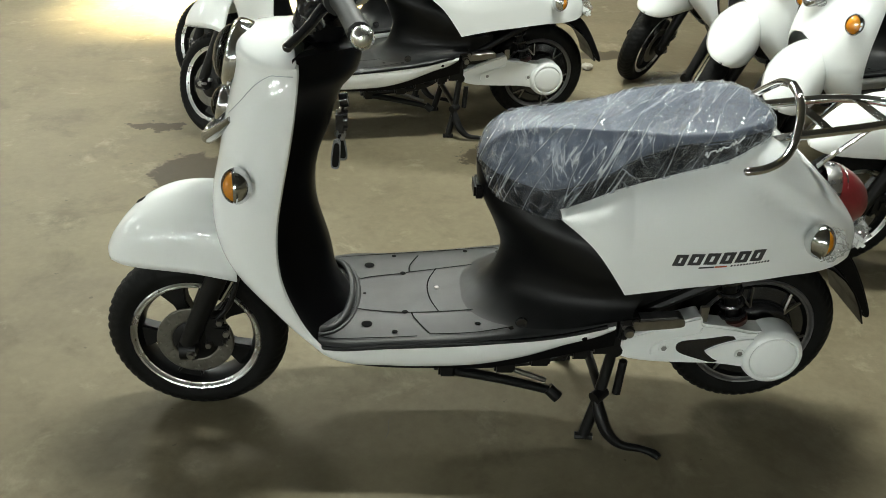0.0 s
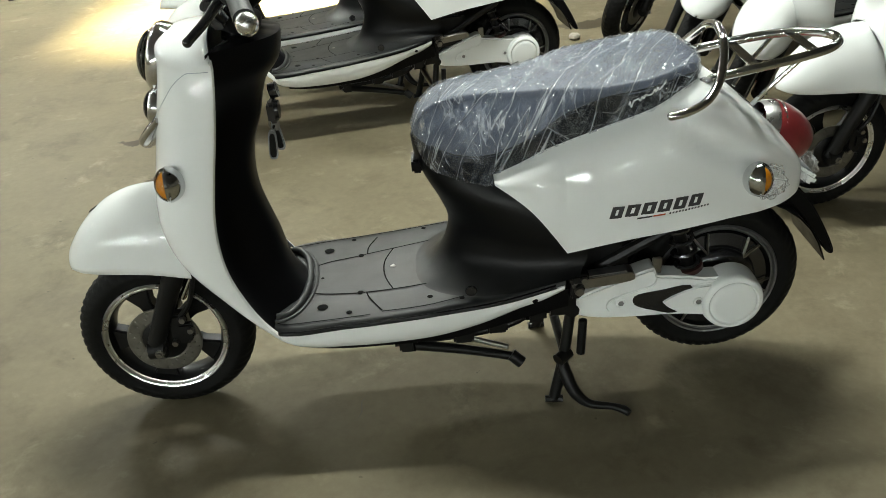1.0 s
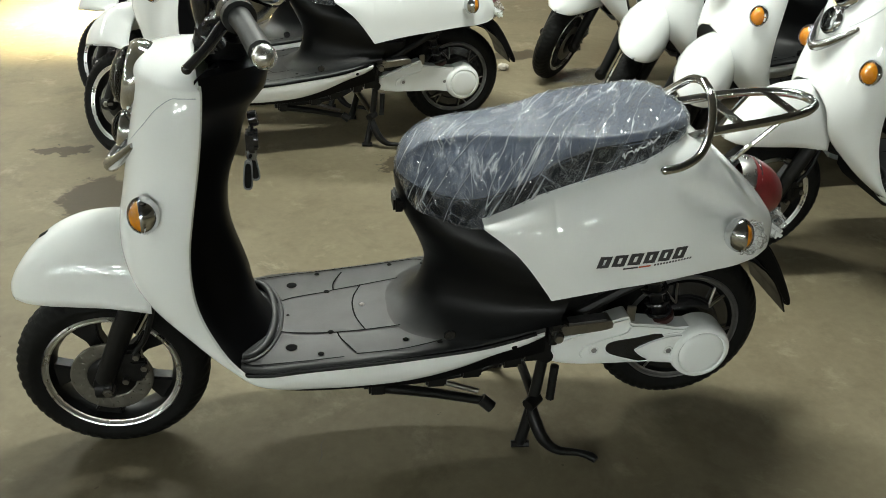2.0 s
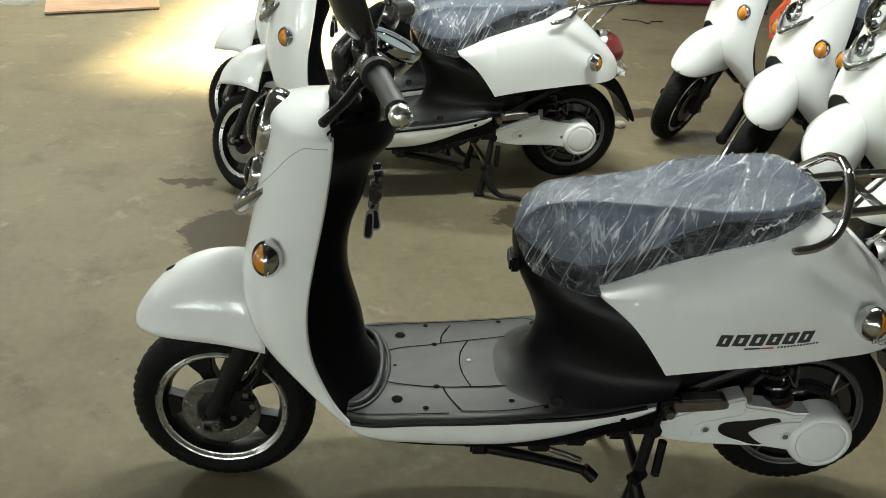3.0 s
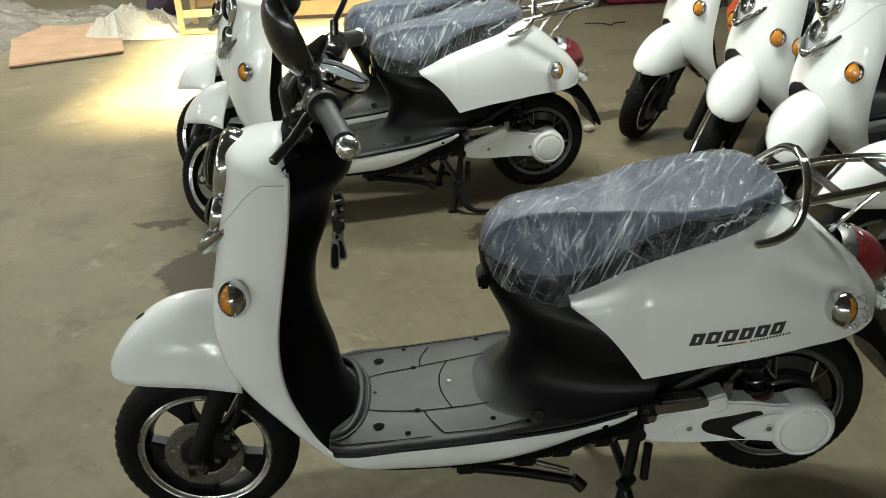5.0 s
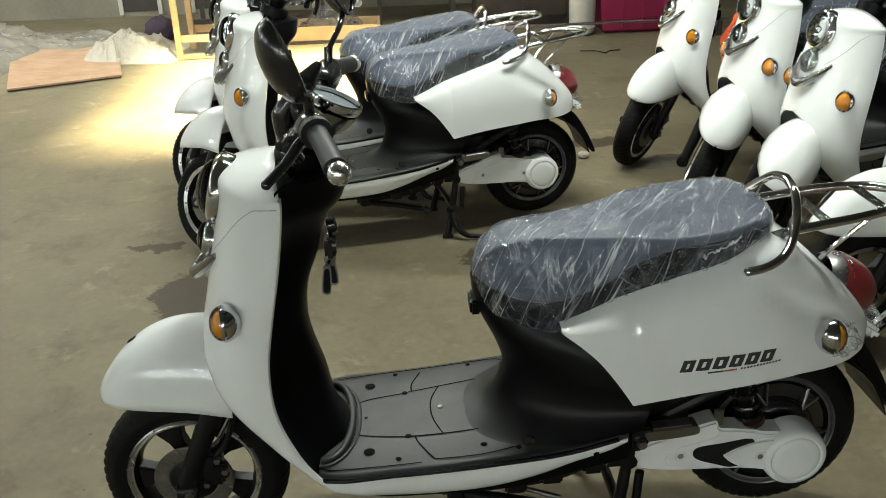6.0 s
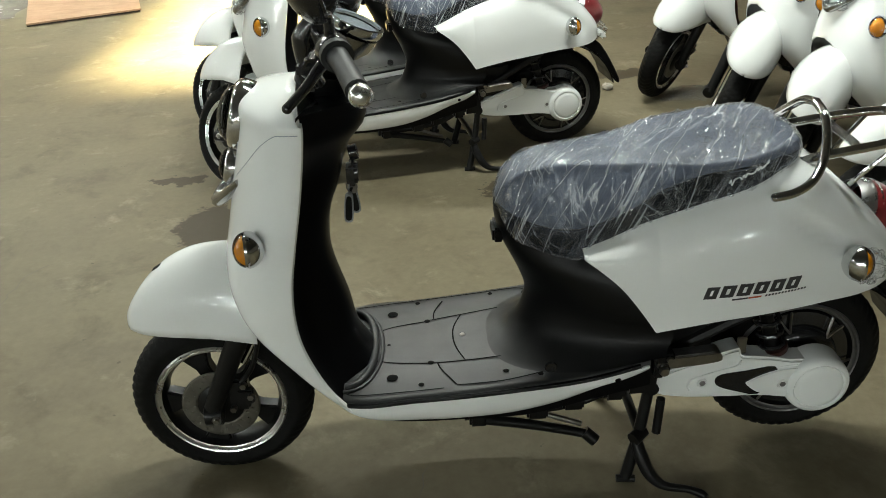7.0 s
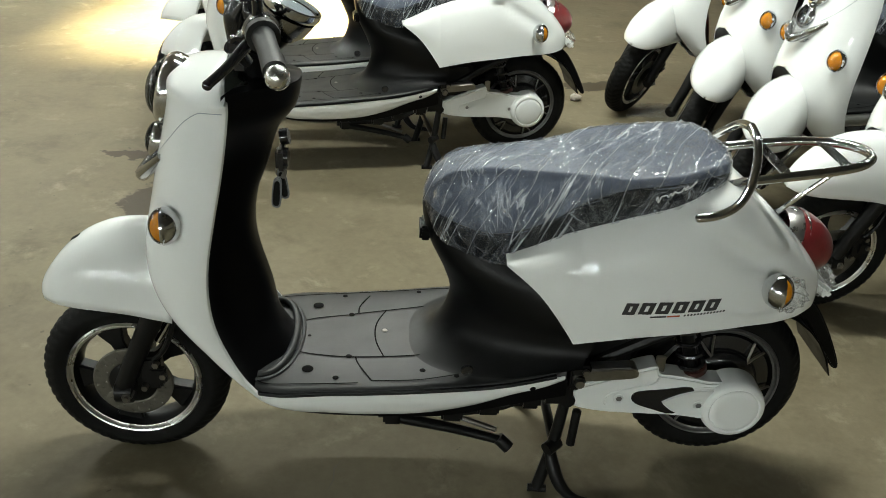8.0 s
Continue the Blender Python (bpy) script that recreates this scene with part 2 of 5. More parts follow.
FLOOR = make_floor()
PAINT = surface("white_paint", (0.775, 0.795, 0.785), 0.5, coat=1.0, vary=0.02, scale=5.0, relief=0.0, rough_vary=0.06, ior=1.12, coat_rough=0.006)
PEARL = surface("grey_plastic", (0.30, 0.31, 0.32), 0.2, vary=0.1, relief=0.0)
BLACK = surface("black_plastic", (0.0035, 0.0035, 0.004), 0.36, vary=0.25, scale=12.0, grain=420.0, relief=0.10, rough_vary=0.2, ior=1.2)
TUNNEL = make_tunnel_plastic()
GLOSS_BLACK = surface("gloss_black", (0.012, 0.012, 0.013), 0.22, vary=0.2, coat=0.3, relief=0.0)
SPOKE_BLACK = surface("satin_black", (0.007, 0.007, 0.007), 0.4, vary=0.3, relief=0.05, ior=1.3)
MAT = surface("rubber_mat", (0.0105, 0.0115, 0.0118), 0.48, vary=0.22, scale=7.0, grain=300.0, relief=0.12, rough_vary=0.22)
GROOVE = surface("groove_black", (0.003, 0.003, 0.003), 0.8, ior=1.15)
DARK_CHROME = surface("dull_chrome", (0.33, 0.33, 0.325), 0.18, metal=1.0, vary=0.15, scale=20.0, relief=0.0, rough_vary=0.08)
TYRE = surface("tyre_rubber", (0.0058, 0.0058, 0.0054), 0.66, vary=0.35, scale=14.0, grain=260.0, relief=0.2, ior=1.22)
GRIP = surface("grip_rubber", (0.009, 0.0105, 0.011), 0.55, vary=0.2, grain=500.0, relief=0.25)
FRAME = surface("frame_paint", (0.006, 0.006, 0.006), 0.4, vary=0.35, scale=25.0, coat=0.0, relief=0.08, ior=1.3)
DISC = surface("disc_steel", (0.15, 0.142, 0.12), 0.48, metal=0.7, vary=0.25, scale=30.0, relief=0.0)
DARK_METAL = surface("cast_metal", (0.26, 0.26, 0.26), 0.42, metal=0.9, vary=0.3, scale=30.0, relief=0.1)
STEEL = surface("brushed_steel", (0.26, 0.25, 0.23), 0.34, metal=1.0, vary=0.2, scale=40.0, relief=0.08)
CHROME = surface("chrome", (0.64, 0.65, 0.66), 0.09, metal=1.0, vary=0.1, scale=20.0, relief=0.0, rough_vary=0.08)
ALLOY = surface("polished_alloy", (0.85, 0.85, 0.84), 0.28, metal=1.0, vary=0.15, relief=0.0)
REFLECTOR = surface("reflector", (0.60, 0.60, 0.60), 0.28, metal=1.0, vary=0.1, grain=90.0, relief=0.5)
# one vinyl in two tones: the lit top and shaded side are coloured in
LIT_VINYL = surface("lit_vinyl", (0.060, 0.073, 0.104), 0.5, vary=0.25, scale=8.0, grain=350.0, relief=0.2, ior=1.4)
SHADED_VINYL = surface("shaded_vinyl", (0.004, 0.005, 0.008), 0.45, vary=0.25, scale=8.0, grain=350.0, relief=0.2, ior=1.2)
AMBER = surface("amber_lens", (0.58, 0.22, 0.010), 0.12, coat=1.0, vary=0.25, scale=60.0, grain=140.0, relief=0.3)
RED = surface("red_lens", (0.19, 0.022, 0.024), 0.3, coat=0.35, vary=0.3, scale=30.0, grain=140.0, relief=0.2)
RED_SPRING = surface("spring_red", (0.045, 0.014, 0.012), 0.45)
CLEAR = make_glass("clear_lens", (0.93, 0.95, 0.96), 0.03)
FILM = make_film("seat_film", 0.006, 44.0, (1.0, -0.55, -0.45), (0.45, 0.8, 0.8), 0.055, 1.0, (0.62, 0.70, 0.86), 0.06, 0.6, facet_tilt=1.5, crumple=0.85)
WRAP = make_film("loose_film", 0.08, 34.0, (0.8, 0.4, -0.5), (0.5, -0.6, 0.7), 0.12, 0.6, gloss=0.01, glint=0.16, stretch=0.5, facet_tilt=0.3)
SHEET = surface("dust_sheet", (0.235, 0.218, 0.185), 0.26, vary=0.35, scale=5.0, grain=26.0, relief=0.35)
DECAL = surface("decal_dark", (0.03, 0.03, 0.035), 0.3, coat=0.5)
DECAL_RED = surface("decal_red", (0.45, 0.09, 0.03), 0.3, coat=0.5)
DECAL_WHITE = surface("decal_silver", (0.70, 0.71, 0.72), 0.35)
MIRROR = surface("mirror_glass", (0.86, 0.87, 0.88), 0.03, metal=1.0, vary=0.02, relief=0.0, rough_vary=0.0)
DIAL = surface("dial_face", (0.36, 0.40, 0.43), 0.3, vary=0.2, scale=60.0)
GLOW = Nodes("lit_tube").set(base=(0.9, 0.9, 0.9), rough=0.4, emit=(0.93, 1.0, 0.95), power=FAR_GLOW).mat
PLY = make_plywood()
PINE = surface("pine_wood", (0.36, 0.245, 0.125), 0.55, vary=0.25, scale=6.0)
CLOTH = surface("cotton_cloth", (0.38, 0.35, 0.295), 0.9, vary=0.2, scale=5.0, grain=200.0, relief=0.3)
DARK_CLOTH = surface("purple_cloth", (0.030, 0.016, 0.034), 0.8, vary=0.3)
MAGENTA = surface("magenta_plastic", (0.24, 0.012, 0.06), 0.45, vary=0.25, scale=3.0)
PALE = surface("pale_plastic", (0.46, 0.44, 0.40), 0.5, vary=0.15)
ORANGE = surface("orange_netting", (0.75, 0.10, 0.02), 0.6, vary=0.2)
WALL = surface("wall_plaster", (0.20, 0.18, 0.14), 0.85, vary=0.3, scale=1.4, grain=30.0, relief=0.3)
ROOF = surface("roof_paint", (0.13, 0.13, 0.125), 0.8, vary=0.15, scale=0.8)
DARK_WOOD = surface("dark_wood", (0.035, 0.026, 0.02), 0.5, vary=0.3)
CRACK = surface("crack_dirt", (0.15, 0.13, 0.10), 0.9)
GREY_CLOTH = surface("grey_upholstery", (0.10, 0.10, 0.095), 0.8, vary=0.2)


# ---------------------------------------------------------------- mesh helpers
def smooth_curve(points):
    """A function through the points (x, y, ...) with rounded bends between them."""
    p = np.array(points, float)
    xs, ys = p[:, 0], p[:, 1:]
    d = np.gradient(ys, xs, axis=0)

    def at(x):
        x = min(max(x, xs[0]), xs[-1])
        i = min(int(np.searchsorted(xs, x, side="right")) - 1, len(xs) - 2)
        h = xs[i + 1] - xs[i]
        u = (x - xs[i]) / h
        out = (2 * u**3 - 3 * u**2 + 1) * ys[i] + (u**3 - 2 * u**2 + u) * h * d[i] + (3 * u**2 - 2 * u**3) * ys[i + 1] + (u**3 - u**2) * h * d[i + 1]
        return out[0] if len(out) == 1 else out

    return at


def mesh_from(name, verts, faces, mat, angle=40):
    me = bpy.data.meshes.new(name)
    me.from_pydata([tuple(v) for v in verts], [], faces)
    bm = bmesh.new()
    bm.from_mesh(me)
    bmesh.ops.remove_doubles(bm, verts=bm.verts, dist=2e-5)
    bmesh.ops.recalc_face_normals(bm, faces=bm.faces)
    bm.to_mesh(me)
    bm.free()
    for f in me.polygons:
        f.use_smooth = True
    me.set_sharp_from_angle(angle=radians(angle))
    me.materials.append(mat)
    return me


def part(name, geo, mat, parent, label="", angle=40, thick=0.0):
    """Links (verts, faces) as one mesh object under its thing."""
    ob = new(name, mesh_from(name, geo[0], geo[1], mat, angle))
    ob.parent = parent
    if label:
        ob["label"] = label
    if thick:
        s = ob.modifiers.new("thickness", "SOLIDIFY")
        s.thickness, s.offset = thick, -1.0
    return ob


def thing(name, label, category, group="", kind=""):
    return tagged(new(name), label, category, group, kind)


def single(name, geo, mat, label, category, group="", kind="", angle=40):
    return tagged(new(name, mesh_from(name, geo[0], geo[1], mat, angle)), label, category, group, kind)


def join(*geos):
    v, f = [], []
    for gv, gf in geos:
        n = len(v)
        v += [tuple(p) for p in gv]
        f += [tuple(i + n for i in q) for q in gf]
    return v, f


def moved(geo, m):
    return [tuple(m @ Vector(p)) for p in geo[0]], geo[1]


def mirrored(geo):
    return [(x, -y, z) for x, y, z in geo[0]], [tuple(reversed(f)) for f in geo[1]]


def grid(rows, closed=False, caps=False):
    """Faces between rows of equally many points."""
    n, v, f = len(rows[0]), [], []
    for r in rows:
        v += [tuple(p) for p in r]
    for j in range(len(rows) - 1):
        for i in range(n if closed else n - 1):
            k = (i + 1) % n
            f.append((j * n + i, j * n + k, (j + 1) * n + k, (j + 1) * n + i))
    if caps:
        f.append(tuple(range(n - 1, -1, -1)))
        f.append(tuple((len(rows) - 1) * n + i for i in range(n)))
    return v, f


def tube(points, r, sides=10, smooth=6, caps=True):
    """A round tube along points, with rounded bends; r may be a list."""
    p = [Vector(q) for q in points]
    rad = list(r) if isinstance(r, (list, tuple)) else [r] * len(p)
    if smooth and len(p) > 2:
        q, qr = [], []
        for i in range(len(p) - 1):
            a, b, c, d = p[max(i - 1, 0)], p[i], p[i + 1], p[min(i + 2, len(p) - 1)]
            for k in range(smooth):
                u = k / smooth
                q.append(0.5 * ((2 * b) + (c - a) * u + (2 * a - 5 * b + 4 * c - d) * u * u + (3 * b - a - 3 * c + d) * u**3))
                qr.append(rad[i] * (1 - u) + rad[i + 1] * u)
        p, rad = q + [p[-1]], qr + [rad[-1]]
    rows, up = [], None
    for i, c in enumerate(p):
        t = (p[min(i + 1, len(p) - 1)] - p[max(i - 1, 0)]).normalized()
        if up is None:
            up = t.orthogonal().normalized()
        up = (up - t * up.dot(t)).normalized()
        side = t.cross(up)
        rows.append([c + rad[i] * (math.cos(2 * math.pi * k / sides) * up + math.sin(2 * math.pi * k / sides) * side) for k in range(sides)])
    return grid(rows, True, caps)


def lathe(profile, sides=32, axis="y", caps=False):
    """Turns (radius, height) points about an axis."""
    rows = []
    for r, h in profile:
        ring = []
        for k in range(sides):
            a = 2 * math.pi * k / sides
            c, s = r * math.cos(a), r * math.sin(a)
            ring.append({"y": (c, h, s), "z": (c, s, h), "x": (h, c, s)}[axis])
        rows.append(ring)
    return grid(rows, True, caps)


def box(x0, y0, z0, x1, y1, z1, bevel=0.0):
    bm = bmesh.new()
    bmesh.ops.create_cube(bm, size=1.0)
    bmesh.ops.scale(bm, vec=(x1 - x0, y1 - y0, z1 - z0), verts=bm.verts)
    bmesh.ops.translate(bm, vec=((x0 + x1) / 2, (y0 + y1) / 2, (z0 + z1) / 2), verts=bm.verts)
    if bevel:
        bmesh.ops.bevel(bm, geom=bm.edges[:], offset=bevel, segments=2, affect="EDGES")
    bm.verts.index_update()
    geo = [tuple(v.co) for v in bm.verts], [tuple(v.index for v in f.verts) for f in bm.faces]
    bm.free()
    return geo


def plate(outline, y0, y1, bevel=0.004):
    """A flat plate with a rounded rim: outline in (x, z), from y0 to y1."""
    bm = bmesh.new()
    f = bm.faces.new([bm.verts.new((x, y0, z)) for x, z in outline])
    r = bmesh.ops.extrude_face_region(bm, geom=[f])
    bmesh.ops.translate(bm, vec=(0, y1 - y0, 0), verts=[e for e in r["geom"] if isinstance(e, bmesh.types.BMVert)])
    bmesh.ops.recalc_face_normals(bm, faces=bm.faces)
    if bevel:
        rim = [e for e in bm.edges if abs(e.verts[0].co.y - e.verts[1].co.y) < 1e-6]
        bmesh.ops.bevel(bm, geom=rim, offset=bevel, segments=3, affect="EDGES", clamp_overlap=True)
    bm.verts.index_update()
    geo = [tuple(v.co) for v in bm.verts], [tuple(v.index for v in q.verts) for q in bm.faces]
    bm.free()
    return geo


def rounded(points, n=5):
    """A closed outline with its corners rounded (Catmull-Rom through all the points)."""
    p = [Vector(q) for q in points]
    out = []
    for i in range(len(p)):
        a, b, c, d = p[i - 1], p[i], p[(i + 1) % len(p)], p[(i + 2) % len(p)]
        for k in range(n):
            u = k / n
            q = 0.5 * ((2 * b) + (c - a) * u + (2 * a - 5 * b + 4 * c - d) * u * u + (3 * b - a - 3 * c + d) * u**3)
            out.append((q.x, q.y))
    return out


def dome(rx, ry, rz, rows=10, sides=24, part_of=1.0):
    """The +x half of an ellipsoid, open at x = 0."""
    out = []
    for j in range(rows + 1):
        a = math.pi / 2 * part_of * j / rows
        out.append([(rx * math.sin(a), ry * math.cos(a) * math.cos(2 * math.pi * k / sides), rz * math.cos(a) * math.sin(2 * math.pi * k / sides)) for k in range(sides)])
    return grid(out, True)


# ---------------------------------------------------------------- the scooter: nose towards -x, middle plane y = 0
FRONT, REAR, TYRE_R, RIM_R = Vector((-0.625, 0, 0.199)), Vector((0.637, 0, 0.219)), 0.199, 0.134

rim_x = smooth_curve([(0.265, -0.331), (0.31, -0.364), (0.38, -0.397), (0.447, -0.417), (0.51, -0.422), (0.57, -0.418), (0.633, -0.407), (0.734, -0.387), (0.80, -0.377), (0.87, -0.371), (0.92, -0.370), (0.945, -0.372)])
shield_w = smooth_curve([(0.265, 0.186), (0.31, 0.190), (0.40, 0.195), (0.50, 0.195), (0.60, 0.190), (0.70, 0.177), (0.80, 0.159), (0.87, 0.143), (0.92, 0.132), (0.945, 0.122)])
shield_d = smooth_curve([(0.265, 0.018), (0.31, 0.046), (0.36, 0.078), (0.42, 0.116), (0.50, 0.138), (0.57, 0.140), (0.65, 0.136), (0.72, 0.134), (0.80, 0.126), (0.87, 0.119), (0.92, 0.112), (0.945, 0.10)])
P_SHIELD = 2.25


def shield_x(y, z):
    s = min(abs(y) / shield_w(z), 1.0)
    return rim_x(z) - shield_d(z) * (1 - s**P_SHIELD) ** (1 / P_SHIELD)


def front_shield():
    rows = []
    for z in np.r_[np.linspace(0.265, 0.61, 34), np.linspace(0.622, 0.846, 20)]:
        c = 0.0
        if z < 0.566:
            c = 0.117 * math.sqrt(max(0.0, 1 - max(0.0, (z - 0.486) / 0.080) ** 2)) + max(0.0, 0.42 - z) * 0.10
        w, t0 = shield_w(z), 0.0
        if c:
            t0 = math.asin(min(1.0, (c / w)) ** (P_SHIELD / 2))
        row = []
        for k in range(19):
            t = t0 + (math.pi / 2 - t0) * k / 18
            y = -w * math.sin(t) ** (2 / P_SHIELD)
            row.append((rim_x(z) - shield_d(z) * math.cos(t) ** (2 / P_SHIELD) if k < 18 else rim_x(z), y, z))
        # the rolled rim
        row += [(rim_x(z) + 0.006, -w + 0.001, z), (rim_x(z) + 0.009, -w + 0.007, z)]
        rows.append(row)
    # a low domed cap, scooped out towards the handlebar
    top, w = [], shield_w(0.846)
    for step in range(1, 15):
        k, row = (1 - math.cos(math.pi / 2 * step / 14)) ** 1.6, []
        for x, y, z in rows[-1]:
            mid = max(0.0, 1 - (y / w) ** 2)
            tx, tz = max(x, -0.366 - 0.016 * mid), 0.856 + 0.046 * mid ** 0.75
            row.append((x + (tx - x) * k, y, z + (tz - z) * math.sin(math.pi / 2 * step / 14) ** 0.75))
        top.append(row)
    half = grid(rows + top)
    return join(half, mirrored(half))


def inner_panel():
    back = smooth_curve([(0.27, -0.262), (0.30, -0.278), (0.34, -0.302), (0.43, -0.322), (0.56, -0.350), (0.65, -0.338), (0.70, -0.318), (0.75, -0.304), (0.785, -0.288), (0.815, -0.262), (0.85, -0.252), (0.875, -0.250), (0.895, -0.262)])
    width = smooth_curve([(0.27, 0.62), (0.34, 0.50), (0.45, 0.42), (0.60, 0.42), (0.75, 0.46), (0.80, 0.66), (0.84, 0.85), (0.895, 0.92)])
    rows = []
    for z in np.linspace(0.272, 0.872, 44):
        w, row = shield_w(z) - 0.004, []
        for k in range(33):
            s = -1 + 2 * k / 32
            bell = math.exp(-((abs(s) / width(z)) ** 3))
            edge = math.exp(-((1 / width(z)) ** 3))
            x = rim_x(z) - 0.004 + (back(z) - rim_x(z)) * (bell - edge) / (1 - edge) - 0.018 * (1 - s * s) * (abs(s) ** 2) * 2
            row.append((x, w * s, z))
        rows.append(row)
    # a shelf closes the tray under the bars
    rows.append([(x * 0.6 + -0.34 * 0.4, y * 0.8, 0.878) for x, y, z in rows[-1]])
    rows.append([(-0.345 + 0.02 * math.sin(k), y * 0.2, 0.870) for k, (x, y, z) in enumerate(rows[-1])])
    return grid(rows)


def fender():
    top = smooth_curve([(-0.797, 0.412), (-0.785, 0.438), (-0.762, 0.472), (-0.712, 0.523), (-0.651, 0.557), (-0.598, 0.568), (-0.54, 0.566), (-0.500, 0.553)])
    low = smooth_curve([(-0.797, 0.405), (-0.77, 0.405), (-0.71, 0.408), (-0.60, 0.405), (-0.50, 0.385)])
    wide = smooth_curve([(-0.797, 0.004), (-0.785, 0.036), (-0.762, 0.060), (-0.72, 0.082), (-0.66, 0.096), (-0.58, 0.103), (-0.50, 0.104)])
    rows = []
    for x in np.r_[-0.797, -0.793, -0.787, np.linspace(-0.778, -0.512, 25)]:
        row = []
        for k in range(29):
            a = math.pi * k / 28
            n = 2.15 - 0.40 * min(1.0, max(0.0, (x + 0.74) / 0.22))
            c, s = math.cos(a), math.sin(a)
            row.append((x, wide(x) * math.copysign(abs(c) ** (2 / n), -c), low(x) + (top(x) - low(x)) * abs(s) ** (2 / n)))
        rows.append(row)
    return grid(rows)


def tyre(width=0.044):
    prof = []
    for k in range(21):
        a = math.radians(-118 + 236 * k / 20)
        prof.append((0.160 + 0.039 * math.cos(a) if abs(a) < 1.9 else 0.142, width * math.sin(a) * (1.0 if abs(a) < 1.6 else 0.92), a))
    rows = []
    for j in range(260):
        ring, t = [], 2 * math.pi * j / 260
        for k, (r, y, a) in enumerate(prof):
            if abs(a) < 1.30:
                cut = (j + 2 * (abs(k - 10) // 2)) % 5 < 2 or k in (10,)
                r -= 0.0032 if cut else 0.0
            ring.append((r * math.cos(t), y, r * math.sin(t)))
        rows.append(ring)
    rows.append(rows[0])
    return grid(rows)


def rim():
    near = [(0.1435, -0.037), (0.1405, -0.0405), (0.1375, -0.0390), (0.1365, -0.0355), (0.1335, -0.0325), (0.1315, -0.0345), (0.1290, -0.0335)]
    return join(lathe(near, 64), lathe([(r, -h) for r, h in near], 64))


def rim_barrel():
    return lathe([(0.129, -0.033), (0.124, -0.022), (0.120, -0.010), (0.120, 0.010), (0.124, 0.022), (0.129, 0.033)], 48)


def wheel_hub():
    return lathe([(0.0, -0.034), (0.030, -0.034), (0.040, -0.026), (0.040, 0.026), (0.030, 0.034), (0.0, 0.034)], 28)


def spoke(i, n=5, inner=0.034, outer=0.124):
    outline = [(inner - 0.004, -0.020), (inner + 0.03, -0.015), (0.085, -0.016), (outer, -0.032), (outer, 0.032), (0.085, 0.016), (inner + 0.03, 0.015), (inner - 0.004, 0.020)]
    return moved(plate(outline, -0.020, 0.014, 0.004), Matrix.Rotation(2 * math.pi * i / n + 0.55, 4, "Y"))


def brake_disc():
    """A drilled disc with real holes."""
    v, f, n = [], [], 140
    rad = (0.050, 0.0565, 0.0590, 0.0665, 0.0690, 0.0765, 0.0790, 0.084)
    for j in range(n):
        a = 2 * math.pi * j / n
        for r in rad:
            v.append((r * math.cos(a), 0, r * math.sin(a)))
    m = len(rad)
    for j in range(n):
        for i in range(m - 1):
            if (i == 1 and j % 10 == 0) or (i == 3 and j % 10 == 5) or (i == 5 and j % 10 == 2):
                continue
            k = (j + 1) % n
            f.append((j * m + i, j * m + i + 1, k * m + i + 1, k * m + i))
    return v, f


def ball(c, r, n=10):
    return moved(lathe([(r * math.sin(math.pi * k / n), -r * math.cos(math.pi * k / n)) for k in range(n + 1)], 16, "z"), Matrix.Translation(c))


def put(geo, c):
    return moved(geo, Matrix.Translation(c))


def indicator(parent, c, way, label):
    """A chrome bullet cup with an amber cover under a clear lens."""
    m = Matrix.Translation(c) @ Vector(way).to_track_quat("X", "Z").to_matrix().to_4x4()
    cup = moved(dome(-0.033, 0.032, 0.036, 9, 24), m)
    bezel = moved(lathe([(0.032, -0.004), (0.0345, 0.0), (0.032, 0.005), (0.029, 0.004)], 24, "x"), m)
    ob = part("indicator", cup, CHROME, parent, label)
    part("bezel", bezel, CHROME, ob)
    part("reflector", moved(lathe([(0.0, -0.010), (0.014, -0.006), (0.024, 0.001), (0.0300, 0.004)], 24, "x"), m), CHROME, ob)
    part("bulb_cover", moved(put(dome(0.0255, 0.0262, 0.0292, 8, 20), (-0.003, 0, -0.002)), m), AMBER, ob, "ribbed amber bulb cover")
    lens = part("lens", moved(dome(0.025, 0.0308, 0.0338, 8, 24), m), CLEAR, ob, "clear lens")
    lens.visible_shadow = False
    return ob


def lamp_unit(parent, name, c, way, r, label, deep=0.03):
    """A chrome cup with a stepped reflector and a bulb behind a deep clear glass."""
    m = Matrix.Translation(c) @ Vector(way).to_track_quat("X", "Z").to_matrix().to_4x4()
    shell = part(name, moved(lathe([(r * 0.76, 0.008), (r * 0.79, 0.013), (r * 0.86, 0.012), (r * 0.95, 0.006), (r, -0.002), (r, -0.010), (r * 0.96, -0.024), (r * 0.8, -0.045)], 36, "x"), m), CHROME, parent, label)
    part("lamp_cup", moved(lathe([(r * 0.56, -0.004), (r * 0.62, 0.004), (r * 0.68, 0.002), (r * 0.77, 0.008)], 28, "x"), m), DARK_CHROME, shell)
    part("reflector", moved(lathe([(0.0, -deep), (r * 0.25, -0.012), (r * 0.44, 0.001), (r * 0.56, 0.010)], 28, "x"), m), CHROME, shell)
    part("bulb", moved(ball((0.012, 0, 0), r * 0.17), m), CLEAR, shell)
    part("lens", moved(put(dome(r * 0.46, r * 0.78, r * 0.78, 10, 32), (0.008, 0, 0)), m), CLEAR, shell, "clear curved glass")
    return shell


